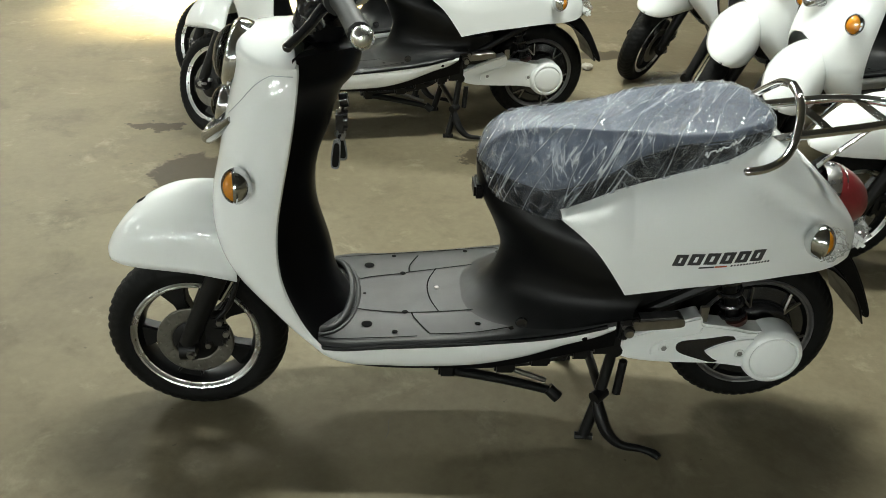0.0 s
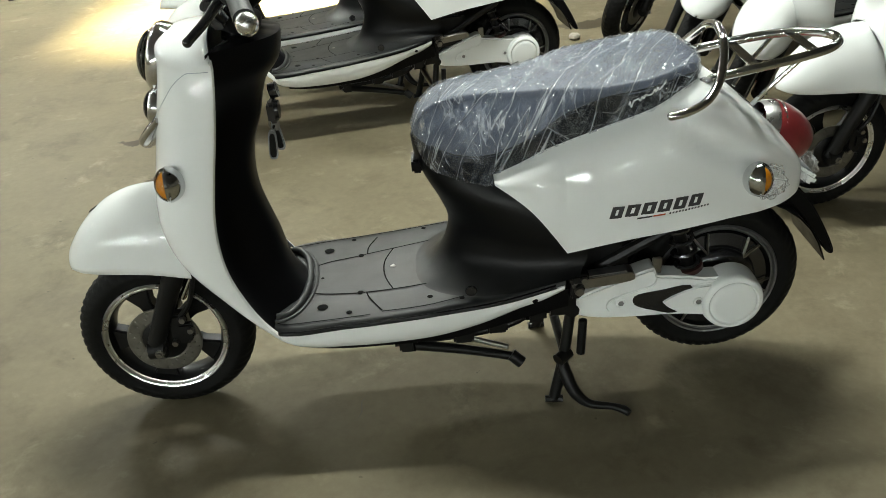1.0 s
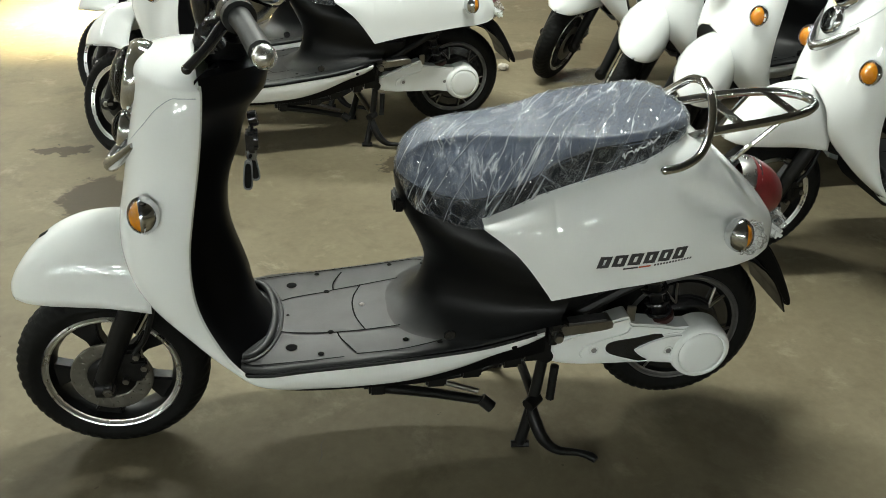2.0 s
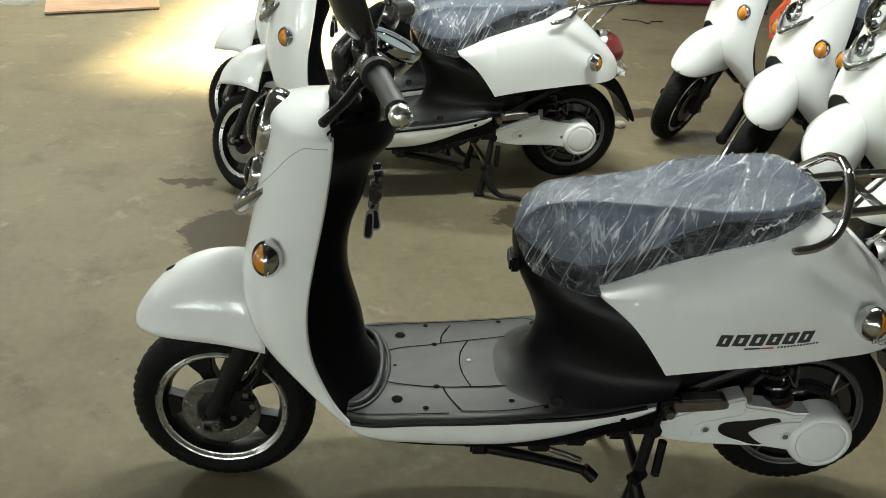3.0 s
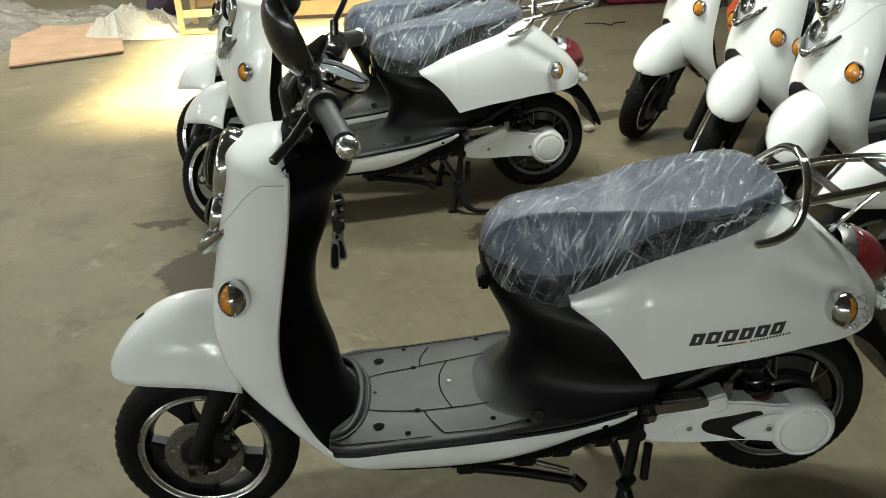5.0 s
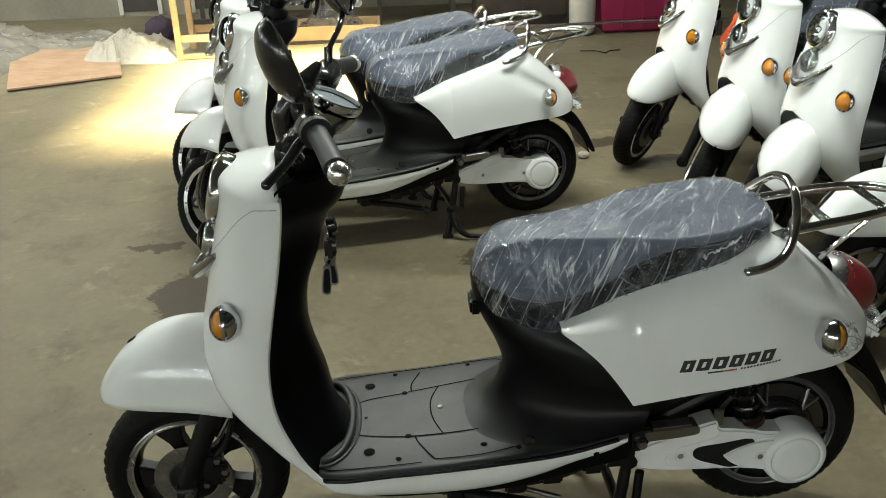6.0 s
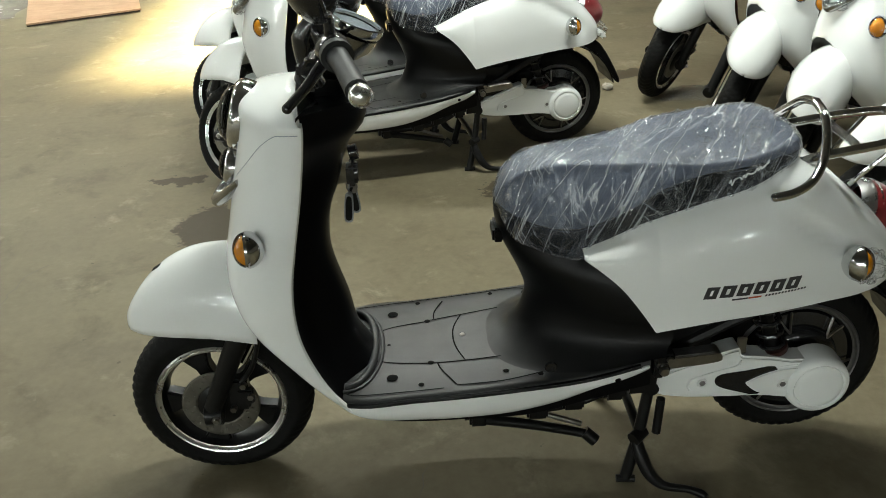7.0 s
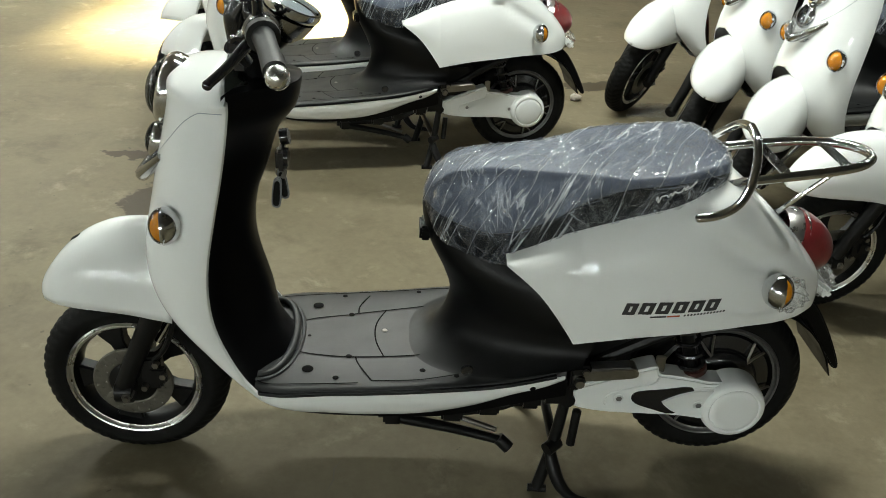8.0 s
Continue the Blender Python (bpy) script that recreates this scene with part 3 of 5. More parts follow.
body_w = smooth_curve([(0.10, 0.150), (0.17, 0.178), (0.23, 0.194), (0.30, 0.203), (0.40, 0.206), (0.50, 0.201), (0.60, 0.182), (0.68, 0.156), (0.74, 0.124), (0.78, 0.085), (0.80, 0.040)])
body_low = smooth_curve([(0.10, 0.600), (0.135, 0.573), (0.169, 0.549), (0.205, 0.517), (0.232, 0.483), (0.252, 0.454), (0.264, 0.436), (0.2705, 0.4255), (0.2725, 0.4240), (0.2745, 0.4245), (0.300, 0.430), (0.372, 0.443), (0.486, 0.455), (0.607, 0.461), (0.70, 0.458), (0.76, 0.462), (0.80, 0.475)])
body_top = smooth_curve([(0.10, 0.575), (0.135, 0.580), (0.17, 0.597), (0.25, 0.642), (0.35, 0.676), (0.45, 0.708), (0.53, 0.732), (0.58, 0.714), (0.63, 0.679), (0.69, 0.628), (0.74, 0.579), (0.78, 0.531), (0.80, 0.500)])
P_BODY = 3.8


def body_y(x, z):
    u = min(max((z - body_low(x)) / (body_top(x) - body_low(x)), 0.0), 1.0)
    return -body_w(x) * (1 - u**P_BODY) ** (1 / P_BODY)


def rear_body():
    rows = []
    for x in np.r_[np.linspace(0.136, 0.262, 14), 0.2665, 0.2705, 0.2725, 0.2745, np.linspace(0.285, 0.78, 34), 0.788, 0.794, 0.80]:
        w, lo, hi = body_w(x), body_low(x), body_top(x)
        row = [(x, -w + 0.012, lo + 0.006), (x, -w + 0.007, lo - 0.001)]
        for k in range(25):
            a = math.pi / 2 * k / 24
            y, z = -w * math.cos(a) ** (2 / P_BODY) if k < 24 else 0.0, lo + (hi - lo) * math.sin(a) ** (2 / P_BODY)
            # a soft crease runs from the grab rail down to the indicator
            line = 0.700 - (x - 0.47) * 0.62
            if 0.46 < x < 0.72:
                y += 0.015 * math.exp(-(((z - line + 0.025) / 0.024) ** 2)) * min(1, (x - 0.46) / 0.08) * min(1, (0.72 - x) / 0.06)
            row.append((x, y, z))
        rows.append(row)
    half = grid(rows)
    return join(half, mirrored(half))


def tunnel():
    """The cover under the seat: a wedge that opens backwards and sweeps out into the footboard in a wide fillet."""
    front = smooth_curve([(0.0, -0.056), (0.002, -0.042), (0.007, -0.026), (0.016, -0.009), (0.03, 0.006), (0.055, 0.023), (0.09, 0.036), (0.13, 0.042), (0.18, 0.026), (0.25, -0.006), (0.30, -0.020), (0.325, -0.022)])
    wide = smooth_curve([(0.0, 0.192), (0.002, 0.188), (0.007, 0.182), (0.016, 0.175), (0.03, 0.169), (0.06, 0.165), (0.10, 0.168), (0.14, 0.172), (0.18, 0.166), (0.22, 0.148), (0.25, 0.122), (0.28, 0.100), (0.325, 0.086)])
    power = smooth_curve([(0.0, 2.6), (0.03, 2.0), (0.08, 1.75), (0.15, 1.7), (0.26, 2.2), (0.325, 2.4)])
    back = smooth_curve([(0.0, 0.30), (0.06, 0.32), (0.13, 0.30), (0.20, 0.26), (0.26, 0.20), (0.30, 0.17), (0.325, 0.16)])
    rows = []
    for h in np.r_[0.0, 0.001, 0.002, 0.004, 0.007, 0.011, 0.016, 0.022, np.linspace(0.03, 0.325, 30)]:
        row, n = [], power(h)
        for k in range(49):
            a = math.pi * k / 48
            c, s = math.cos(a), math.sin(a)
            y = wide(h) * math.copysign(abs(c) ** (2 / n), -c)
            x = back(h) - (back(h) - front(h)) * abs(s) ** (2 / n)
            row.append((x, y, 0.300 + h + (floor_z(x) - 0.3005) * max(0.0, 1 - h / 0.14)))
        rows.append(row)
    return grid(rows)


floor_z = smooth_curve([(-0.37, 0.287), (-0.30, 0.291), (-0.18, 0.297), (0.0, 0.311), (0.16, 0.331), (0.26, 0.353), (0.30, 0.36)])
floor_w = smooth_curve([(-0.37, 0.165), (-0.33, 0.182), (-0.20, 0.187), (0.0, 0.192), (0.16, 0.194), (0.25, 0.190), (0.30, 0.185)])


def floorboard():
    rows = []
    for x in np.linspace(-0.345, 0.27, 40):
        w, z = floor_w(x), floor_z(x)
        rows.append([(x, -w, z - 0.022), (x, -w, z - 0.008), (x, -w + 0.003, z - 0.003), (x, -w + 0.012, z), (x, -w * 0.5, z + 0.001), (x, 0, z + 0.002), (x, w * 0.5, z + 0.001), (x, w - 0.012, z), (x, w - 0.003, z - 0.003), (x, w, z - 0.008), (x, w, z - 0.022)])
    return grid(rows)


def sill():
    low = smooth_curve([(-0.345, 0.262), (-0.33, 0.248), (-0.28, 0.231), (-0.185, 0.222), (-0.09, 0.223), (0.0, 0.231), (0.09, 0.254), (0.17, 0.284), (0.24, 0.306), (0.27, 0.322)])
    rows = []
    for x in np.linspace(-0.345, 0.268, 40):
        w, hi, lo = floor_w(x), floor_z(x) - 0.012, low(x)
        end = min(1.0, (x + 0.352) / 0.03)
        rows.append([(x, -w + 0.004, hi), (x, -w - 0.003 * end, hi - 0.003), (x, -w - 0.004 * end, hi * 0.7 + lo * 0.3), (x, -w + 0.002, hi * 0.35 + lo * 0.65), (x, -w + 0.012, lo * 0.9 + hi * 0.1), (x, -w + 0.022, lo), (x, -w + 0.035, lo + 0.004)])
    v, f = grid(rows)
    n = 7
    f.append(tuple(len(v) - n + i for i in range(n)))
    return v, f


def strip(points, half, lift, z_of):
    """A narrow inlaid groove along plan points."""
    p = [Vector((x, y, 0)) for x, y in points]
    rows = []
    for i, c in enumerate(p):
        t = (p[min(i + 1, len(p) - 1)] - p[max(i - 1, 0)]).normalized()
        s = Vector((-t.y, t.x, 0)) * half
        rows.append([(c.x - s.x, c.y - s.y, z_of(c.x) + lift), (c.x - s.x * 0.3, c.y - s.y * 0.3, z_of(c.x) + lift + 0.0004), (c.x + s.x, c.y + s.y, z_of(c.x) + lift)])
    return grid(rows)


def bend(points, n=6):
    """More points along a rounded open line in the plan."""
    p = [Vector((*q, 0)) for q in points]
    out = []
    for i in range(len(p) - 1):
        a, b, c, d = p[max(i - 1, 0)], p[i], p[i + 1], p[min(i + 2, len(p) - 1)]
        for k in range(n):
            u = k / n
            q = 0.5 * ((2 * b) + (c - a) * u + (2 * a - 5 * b + 4 * c - d) * u * u + (3 * b - a - 3 * c + d) * u**3)
            out.append((q.x, q.y))
    return out + [tuple(points[-1])]


# the seat's section: a flat top, flanks that spread towards a lower ridge at the nose, and an undercut foot
seat_tw = smooth_curve([(-0.017, 0.012), (-0.006, 0.032), (0.02, 0.046), (0.07, 0.056), (0.103, 0.059), (0.144, 0.066), (0.185, 0.076), (0.226, 0.087), (0.264, 0.101), (0.30, 0.119), (0.337, 0.134), (0.376, 0.140), (0.417, 0.141), (0.454, 0.137), (0.494, 0.125), (0.526, 0.105), (0.553, 0.070), (0.566, 0.025)])
seat_tz = smooth_curve([(-0.017, 0.645), (-0.006, 0.668), (0.02, 0.697), (0.07, 0.716), (0.103, 0.721), (0.144, 0.723), (0.226, 0.728), (0.30, 0.737), (0.376, 0.744), (0.454, 0.753), (0.51, 0.762), (0.54, 0.760), (0.566, 0.746)])
seat_mw = smooth_curve([(-0.017, 0.016), (-0.006, 0.048), (0.02, 0.088), (0.07, 0.117), (0.12, 0.129), (0.18, 0.135), (0.26, 0.139), (0.35, 0.143), (0.45, 0.141), (0.494, 0.129), (0.53, 0.108), (0.553, 0.076), (0.566, 0.030)])
seat_mz = smooth_curve([(-0.017, 0.640), (-0.006, 0.642), (0.02, 0.637), (0.07, 0.625), (0.13, 0.625), (0.18, 0.641), (0.205, 0.652), (0.235, 0.670), (0.265, 0.692), (0.305, 0.711), (0.355, 0.728), (0.40, 0.735), (0.454, 0.742), (0.51, 0.750), (0.54, 0.748), (0.566, 0.738)])
seat_low = smooth_curve([(-0.017, 0.634), (-0.006, 0.616), (0.0, 0.605), (0.045, 0.586), (0.09, 0.571), (0.14, 0.564), (0.18, 0.583), (0.218, 0.599), (0.255, 0.613), (0.29, 0.625), (0.34, 0.638), (0.385, 0.648), (0.43, 0.656), (0.472, 0.664), (0.52, 0.690), (0.566, 0.732)])


def seat_section(x, n):
    """Half of the seat's section at x as (y, z, outward y, outward z), from the middle of the top to the middle of the foot."""
    tw, tz, mw, mz, lo = seat_tw(x), seat_tz(x), seat_mw(x), seat_mz(x), seat_low(x)
    wb = mw * (0.97 - 0.05 * min(1.0, max(0.0, (x - 0.2) / 0.2)))
    lo -= 0.010 * min(1.0, max(0.0, (x + 0.02) / 0.05)) * min(1.0, max(0.0, (0.40 - x) / 0.15))
    p = np.array([(0, tz + 0.007), (tw * 0.6, tz + 0.005), (tw * 0.9, tz + 0.0025), (tw * 0.975, tz + 0.0015), (tw, tz - 0.002), (tw + (mw - tw) * 0.08 + 0.001, tz + (mz - tz) * 0.12 - 0.003), (tw + (mw - tw) * 0.5, tz + (mz - tz) * 0.45), (mw - (mw - tw) * 0.04, mz + (tz - mz) * 0.08), (mw, mz - (mz - lo) * 0.08), (wb + (mw - wb) * 0.4, lo + (mz - lo) * 0.3), (wb, lo + (mz - lo) * 0.05), (wb * 0.96, lo), (0, lo)])
    for _ in range(3):
        p = np.concatenate([p[:1], np.stack([p[:-1] * 0.75 + p[1:] * 0.25, p[:-1] * 0.25 + p[1:] * 0.75], 1).reshape(-1, 2), p[-1:]])
    d = np.r_[0, np.cumsum(np.hypot(*np.diff(p, axis=0).T))]
    q = np.stack([np.interp(np.linspace(0, d[-1], n), d, p[:, i]) for i in (0, 1)], 1)
    t = np.gradient(q, axis=0)
    t /= np.maximum(np.hypot(*t.T), 1e-9)[:, None]
    return [(y, z, -b, a) for (y, z), (a, b) in zip(q, t)]


def seat_shape(grow=0.0, crease=0.0, fine=0.2):
    half, rows = int(34 + 66 * fine), []
    for x in np.r_[-0.017, -0.0155, -0.013, np.linspace(-0.009, 0.555, 10 + int(240 * fine)), 0.560, 0.564, 0.566]:
        sec, row = seat_section(x, half), []
        for side, part_of in ((-1, sec), (1, sec[-2:0:-1])):
            for y, z, ny, nz in part_of:
                y, g = y * side, grow
                if crease:
                    # long slanting creases over the flanks and the top, with smaller crumples between
                    u, t = x - 0.55 * y - 0.45 * z, 0.45 * x + 0.8 * (y + z)
                    if x < 0.10:
                        u += (0.10 - x) * 0.5 * (z - 0.6) / 0.1
                    q = Vector((u * 30, t * 4.5, 1.3))
                    ridge = max(0.0, 1 - abs(noise.noise(q)) * 9) + 0.7 * max(0.0, 1 - abs(noise.noise(q * 1.9 + Vector((5, 1, 2)))) * 8)
                    dent = abs(noise.noise(Vector((x * 26, y * 26, z * 26)))) + 0.6 * abs(noise.noise(Vector((x * 55, y * 55, z * 55))))
                    g += crease * (0.1 + ridge - 0.4 * dent) * min(1.0, max(0.15, (z - seat_low(x)) / 0.04))
                row.append((x + (x - 0.28) * grow * 3, y + side * g * ny, z + g * nz))
        rows.append(row)
    return grid(rows, True, True)


def kept(geo, keep):
    """The faces of a mesh whose middle passes the test, with their own points."""
    v, out, seen, pts = geo[0], [], {}, []
    for f in geo[1]:
        c = [sum(v[i][k] for i in f) / len(f) for k in range(3)]
        if keep(*c):
            for i in f:
                if i not in seen:
                    seen[i] = len(pts)
                    pts.append(v[i])
            out.append(tuple(seen[i] for i in f))
    return pts, out


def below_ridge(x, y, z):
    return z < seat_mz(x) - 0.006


def on_side(outline, lift=0.0012):
    """Lays a flat (x, z) outline on the near flank of the rear body as a thin raised sticker."""
    n = len(outline)
    cx, cz = sum(p[0] for p in outline) / n, sum(p[1] for p in outline) / n
    v = [(x, body_y(x, z) - lift, z) for x, z in outline] + [(x, body_y(x, z) + 0.0005, z) for x, z in outline] + [(cx, body_y(cx, cz) - lift, cz)]
    f = [(i, (i + 1) % n, 2 * n) for i in range(n)] + [(i, i + n, (i + 1) % n + n, (i + 1) % n) for i in range(n)]
    return v, f


def slanted(x, z, w, h, s=0.28):
    return [(x, z), (x + w, z + w * 0.06), (x + w + h * s, z + w * 0.06 + h), (x + h * s, z + h)]


def swing_cover():
    outline = [(0.276, 0.247), (0.286, 0.258), (0.303, 0.270), (0.345, 0.287), (0.392, 0.303), (0.430, 0.317), (0.462, 0.326), (0.471, 0.324), (0.475, 0.312), (0.482, 0.307), (0.500, 0.305), (0.548, 0.298), (0.580, 0.291), (0.610, 0.290), (0.650, 0.280), (0.690, 0.240), (0.680, 0.190), (0.640, 0.175), (0.600, 0.190), (0.560, 0.198), (0.518, 0.203), (0.431, 0.206), (0.369, 0.210), (0.322, 0.218), (0.296, 0.230)]
    return plate(rounded(outline, 3), -0.136, -0.085, 0.012)


def cover_top():
    """The raised spear that runs forward from the hub over the dark slot."""
    outline = [(0.484, 0.243), (0.496, 0.254), (0.520, 0.266), (0.556, 0.277), (0.600, 0.280), (0.640, 0.270), (0.660, 0.235), (0.640, 0.195), (0.600, 0.196), (0.556, 0.204), (0.520, 0.212), (0.496, 0.227)]
    return plate(rounded(outline, 4), -0.143, -0.120, 0.006)


def build_scooter(group):
    s = thing("electric_scooter", "glossy white electric scooter with black plastic and a film-wrapped dark seat", "scooter", group)
    # wheels
    for c, name in ((FRONT, "front_wheel"), (REAR, "rear_wheel")):
        w = part(name, put(tyre(), c), TYRE, s, "black treaded rubber tyre on an alloy rim", 50)
        part("rim", put(rim(), c), ALLOY if name == "front_wheel" else DARK_METAL, w, "alloy rim lip", 18)
        part("rim_barrel", put(rim_barrel(), c), SPOKE_BLACK, w)
        if name == "front_wheel":
            part("wheel_hub", put(wheel_hub(), c), GLOSS_BLACK, w)
            for i in range(5):
                part("spoke", put(spoke(i), c), SPOKE_BLACK, w, "broad black spoke")
            part("brake_disc", put(brake_disc(), c + Vector((0, -0.047, 0))), DISC, w, "drilled steel brake disc", 5, 0.004)
            part("disc_carrier", put(lathe([(0.0, -0.052), (0.044, -0.052), (0.052, -0.046), (0.052, -0.040)], 24), c), FRAME, w)
            part("axle_nut", put(join(lathe([(0.0, -0.104), (0.010, -0.104), (0.013, -0.099), (0.013, -0.080)], 6), lathe([(0.006, -0.110), (0.006, -0.09)], 10, caps=True)), c), STEEL, w)
        else:
            part("hub_motor", put(lathe([(0.0, -0.062), (0.075, -0.060), (0.088, -0.050), (0.092, -0.036), (0.120, -0.030), (0.124, 0.0), (0.120, 0.030), (0.092, 0.036), (0.088, 0.05), (0.0, 0.06)], 40), c), GLOSS_BLACK, w, "black hub motor")
            for i in range(6):
                a = Matrix.Translation(c) @ Matrix.Rotation(2 * math.pi * i / 6 + 0.2, 4, "Y")
                fork_shape = [(0.080, -0.052, 0.0), (0.100, -0.043, 0.007), (0.124, -0.036, 0.017)]
                part("spoke", moved(join(tube(fork_shape, 0.003, 6, 2), tube([(x, y, -z) for x, y, z in fork_shape], 0.003, 6, 2)), a), STEEL, w, "thin forked spoke")
    # fork
    fork = part("fork", join(*[tube([(-0.640, y, 0.200), (-0.600, y, 0.290), (-0.545, y, 0.410), (-0.525, y * 0.8, 0.450)], [0.019, 0.021, 0.024, 0.022], 12) for y in (-0.078, 0.078)], tube([(-0.528, -0.065, 0.442), (-0.520, 0, 0.455), (-0.528, 0.065, 0.442)], 0.020, 10), tube([(-0.52, 0, 0.45), (-0.40, 0, 0.74)], 0.024, 12), *[tube([(-0.650, y, 0.20), (-0.615, y, 0.200)], 0.024, 10) for y in (-0.08, 0.08)]), FRAME, s, "black telescopic fork")
    for y in (-0.062, 0.062):
        part("damper", tube([(-0.556, y, 0.318), (-0.512, y, 0.392)], 0.009, 10), CHROME, fork, "chrome damper rod")
    caliper = join(box(-0.595, -0.082, 0.205, -0.553, -0.050, 0.285, 0.006), box(-0.575, -0.088, 0.225, -0.542, -0.070, 0.262, 0.004), tube([(-0.565, -0.08, 0.28), (-0.535, -0.080, 0.32), (-0.51, -0.072, 0.40)], 0.006, 8))
    cal = part("brake_caliper", caliper, FRAME, fork)
    for bx, bz in ((-0.588, 0.216), (-0.560, 0.275), (-0.548, 0.246)):
        part("bolt", put(lathe([(0.0, -0.006), (0.007, -0.006), (0.008, 0.006)], 6), (bx, -0.088, bz)), STEEL, fork)
    part("front_fender", fender(), PAINT, s, "glossy white rounded front fender", thick=0.004)
    # front shield and inner panel
    shield = part("front_shield", front_shield(), PAINT, s, "glossy white front shield", thick=0.004)
    seam = []
    for z, y in ((0.844, 1.0), (0.844, 0.985), (0.842, 0.955), (0.822, 0.87), (0.79, 0.74), (0.76, 0.57), (0.738, 0.40)):
        yy = -shield_w(z) * y
        seam.append((shield_x(yy, z) - 0.0003, yy, z))
    seam_geo = tube(seam, 0.0009, 5, 4)
    for geo in (seam_geo, mirrored(seam_geo)):
        part("seam", geo, DIAL, shield)
    part("inner_panel", inner_panel(), BLACK, s, "black plastic leg shield and steering cover")
    # collar where the panel meets the footboard
    collar = []
    for k in range(33):
        a = math.pi * (k / 32 - 0.5)
        collar.append((-0.345 + 0.060 * math.cos(a) ** 0.8 if abs(a) < 1.56 else -0.345, 0.142 * math.sin(a), 0.303 + 0.004 * math.cos(a)))
    part("collar", join(tube([(x + 0.004, y, z - 0.007) for x, y, z in collar], 0.0080, 10, 0), tube([(x + 0.019 * math.cos(math.pi * (k / 32 - 0.5)), y * 1.07, z - 0.0125) for k, (x, y, z) in enumerate(collar)], 0.0045, 8, 0)), MAT, s, "moulded rubber collar")
    # lamps on the nose
    lamp_unit(s, "headlight", (shield_x(0, 0.835) - 0.002, 0, 0.838), (-1, 0, 0.24), 0.070, "round chrome headlight with clear glass", 0.002)
    lamp_unit(s, "position_lamp", (shield_x(0, 0.735) - 0.004, 0, 0.738), (-1, 0, 0.25), 0.042, "small chrome lamp below the headlight", 0.002)
    wing = tube([(-0.498, -0.098, 0.742), (-0.530, -0.062, 0.705), (-0.556, -0.024, 0.676), (-0.562, 0.0, 0.668), (-0.556, 0.024, 0.676), (-0.530, 0.062, 0.705), (-0.498, 0.098, 0.742)], [0.006, 0.011, 0.014, 0.015, 0.014, 0.011, 0.006], 10)
    part("chrome_trim", wing, DARK_CHROME, s, "chrome winged trim under the lamps")
    for side in (-1, 1):
        indicator(s, (-0.486, side * 0.178, 0.643), (-0.97, side * 0.22, 0.03), "chrome front indicator with an amber cover under clear plastic")
        indicator(s, (0.652, side * 0.188, 0.546), (0.97, side * 0.20, 0.02), "chrome rear indicator with an amber cover under clear plastic")
    # handlebar
    half_bar = [(-0.318, 0.0, 0.955), (-0.312, -0.08, 0.970), (-0.296, -0.17, 1.004), (-0.282, -0.235, 1.002)]
    bar = part("handlebar", join(tube(half_bar, 0.013, 10), mirrored(tube(half_bar, 0.013, 10)), tube([(-0.345, 0, 0.86), (-0.318, 0, 0.96)], 0.026, 14), tube([(-0.34, 0, 0.885), (-0.33, 0, 0.915)], 0.05, 16)), BLACK, s, "black handlebar")
    for side in (-1, 1):
        flip = (lambda g: g) if side < 0 else mirrored
        grip = part("grip", flip(tube([(-0.284, -0.225, 1.002), (-0.270, -0.275, 0.997), (-0.249, -0.352, 0.985)], [0.0185, 0.017, 0.0185], 16, 6)), GRIP, bar, "grey rubber hand grip")
        part("grip_flange", flip(tube([(-0.287, -0.214, 1.003), (-0.283, -0.228, 1.0015)], 0.027, 18)), GRIP, bar)
        part("bar_end", flip(join(ball((-0.2435, -0.369, 0.983), 0.0185), tube([(-0.25, -0.348, 0.985), (-0.2455, -0.362, 0.9835)], 0.014, 14))), ALLOY, bar, "bright metal bar end")
        part("switch_housing", flip(join(tube([(-0.300, -0.142, 0.990), (-0.297, -0.152, 0.994), (-0.292, -0.190, 0.999), (-0.287, -0.212, 1.002)], [0.020, 0.029, 0.031, 0.027], 18, 4), tube([(-0.318, -0.165, 0.985), (-0.326, -0.200, 0.978)], 0.016, 12))), GLOSS_BLACK, bar, "rounded black switch housing")
        part("brake_lever", flip(join(tube([(-0.300, -0.185, 0.990), (-0.316, -0.215, 0.980), (-0.338, -0.240, 0.957), (-0.366, -0.262, 0.934)], [0.011, 0.010, 0.0085, 0.0080], 10), ball((-0.367, -0.263, 0.933), 0.0085))), GLOSS_BLACK, bar, "black brake lever")
        perch = part("lever_perch", flip(join(box(-0.345, -0.205, 0.958, -0.312, -0.150, 0.990, 0.008), tube([(-0.340, -0.185, 0.975), (-0.322, -0.160, 0.940)], [0.016, 0.010], 12, 0))), GLOSS_BLACK, bar, "black lever perch")
        for px, py, pz in ((-0.336, -0.196, 0.991), (-0.322, -0.190, 0.992), (-0.330, -0.168, 0.992), (-0.318, -0.206, 0.985)):
            part("screw", flip(ball((px, py, pz), 0.0042, 6)), CHROME, perch)
        part("switch_button", flip(join(box(-0.306, -0.190, 1.017, -0.292, -0.172, 1.026, 0.003))), RED if side > 0 else PALE, bar)
        mc = Vector((-0.318, -0.268, 1.128)) if side < 0 else Vector((-0.262, 0.290, 1.168))
        foot = Vector((-0.296, side * 0.192, 1.010)) if side < 0 else Vector((-0.285, side * 0.192, 1.010))
        part("mirror_stalk", join(tube([foot, foot + Vector((0.002, side * 0.008, 0.045))], 0.009, 10), tube([foot + Vector((0.002, side * 0.008, 0.04)), foot.lerp(mc, 0.45) + Vector((0.014, 0, 0.005)), mc + Vector((0.010, -side * 0.006, -0.058))], 0.006, 10)), GLOSS_BLACK, bar)
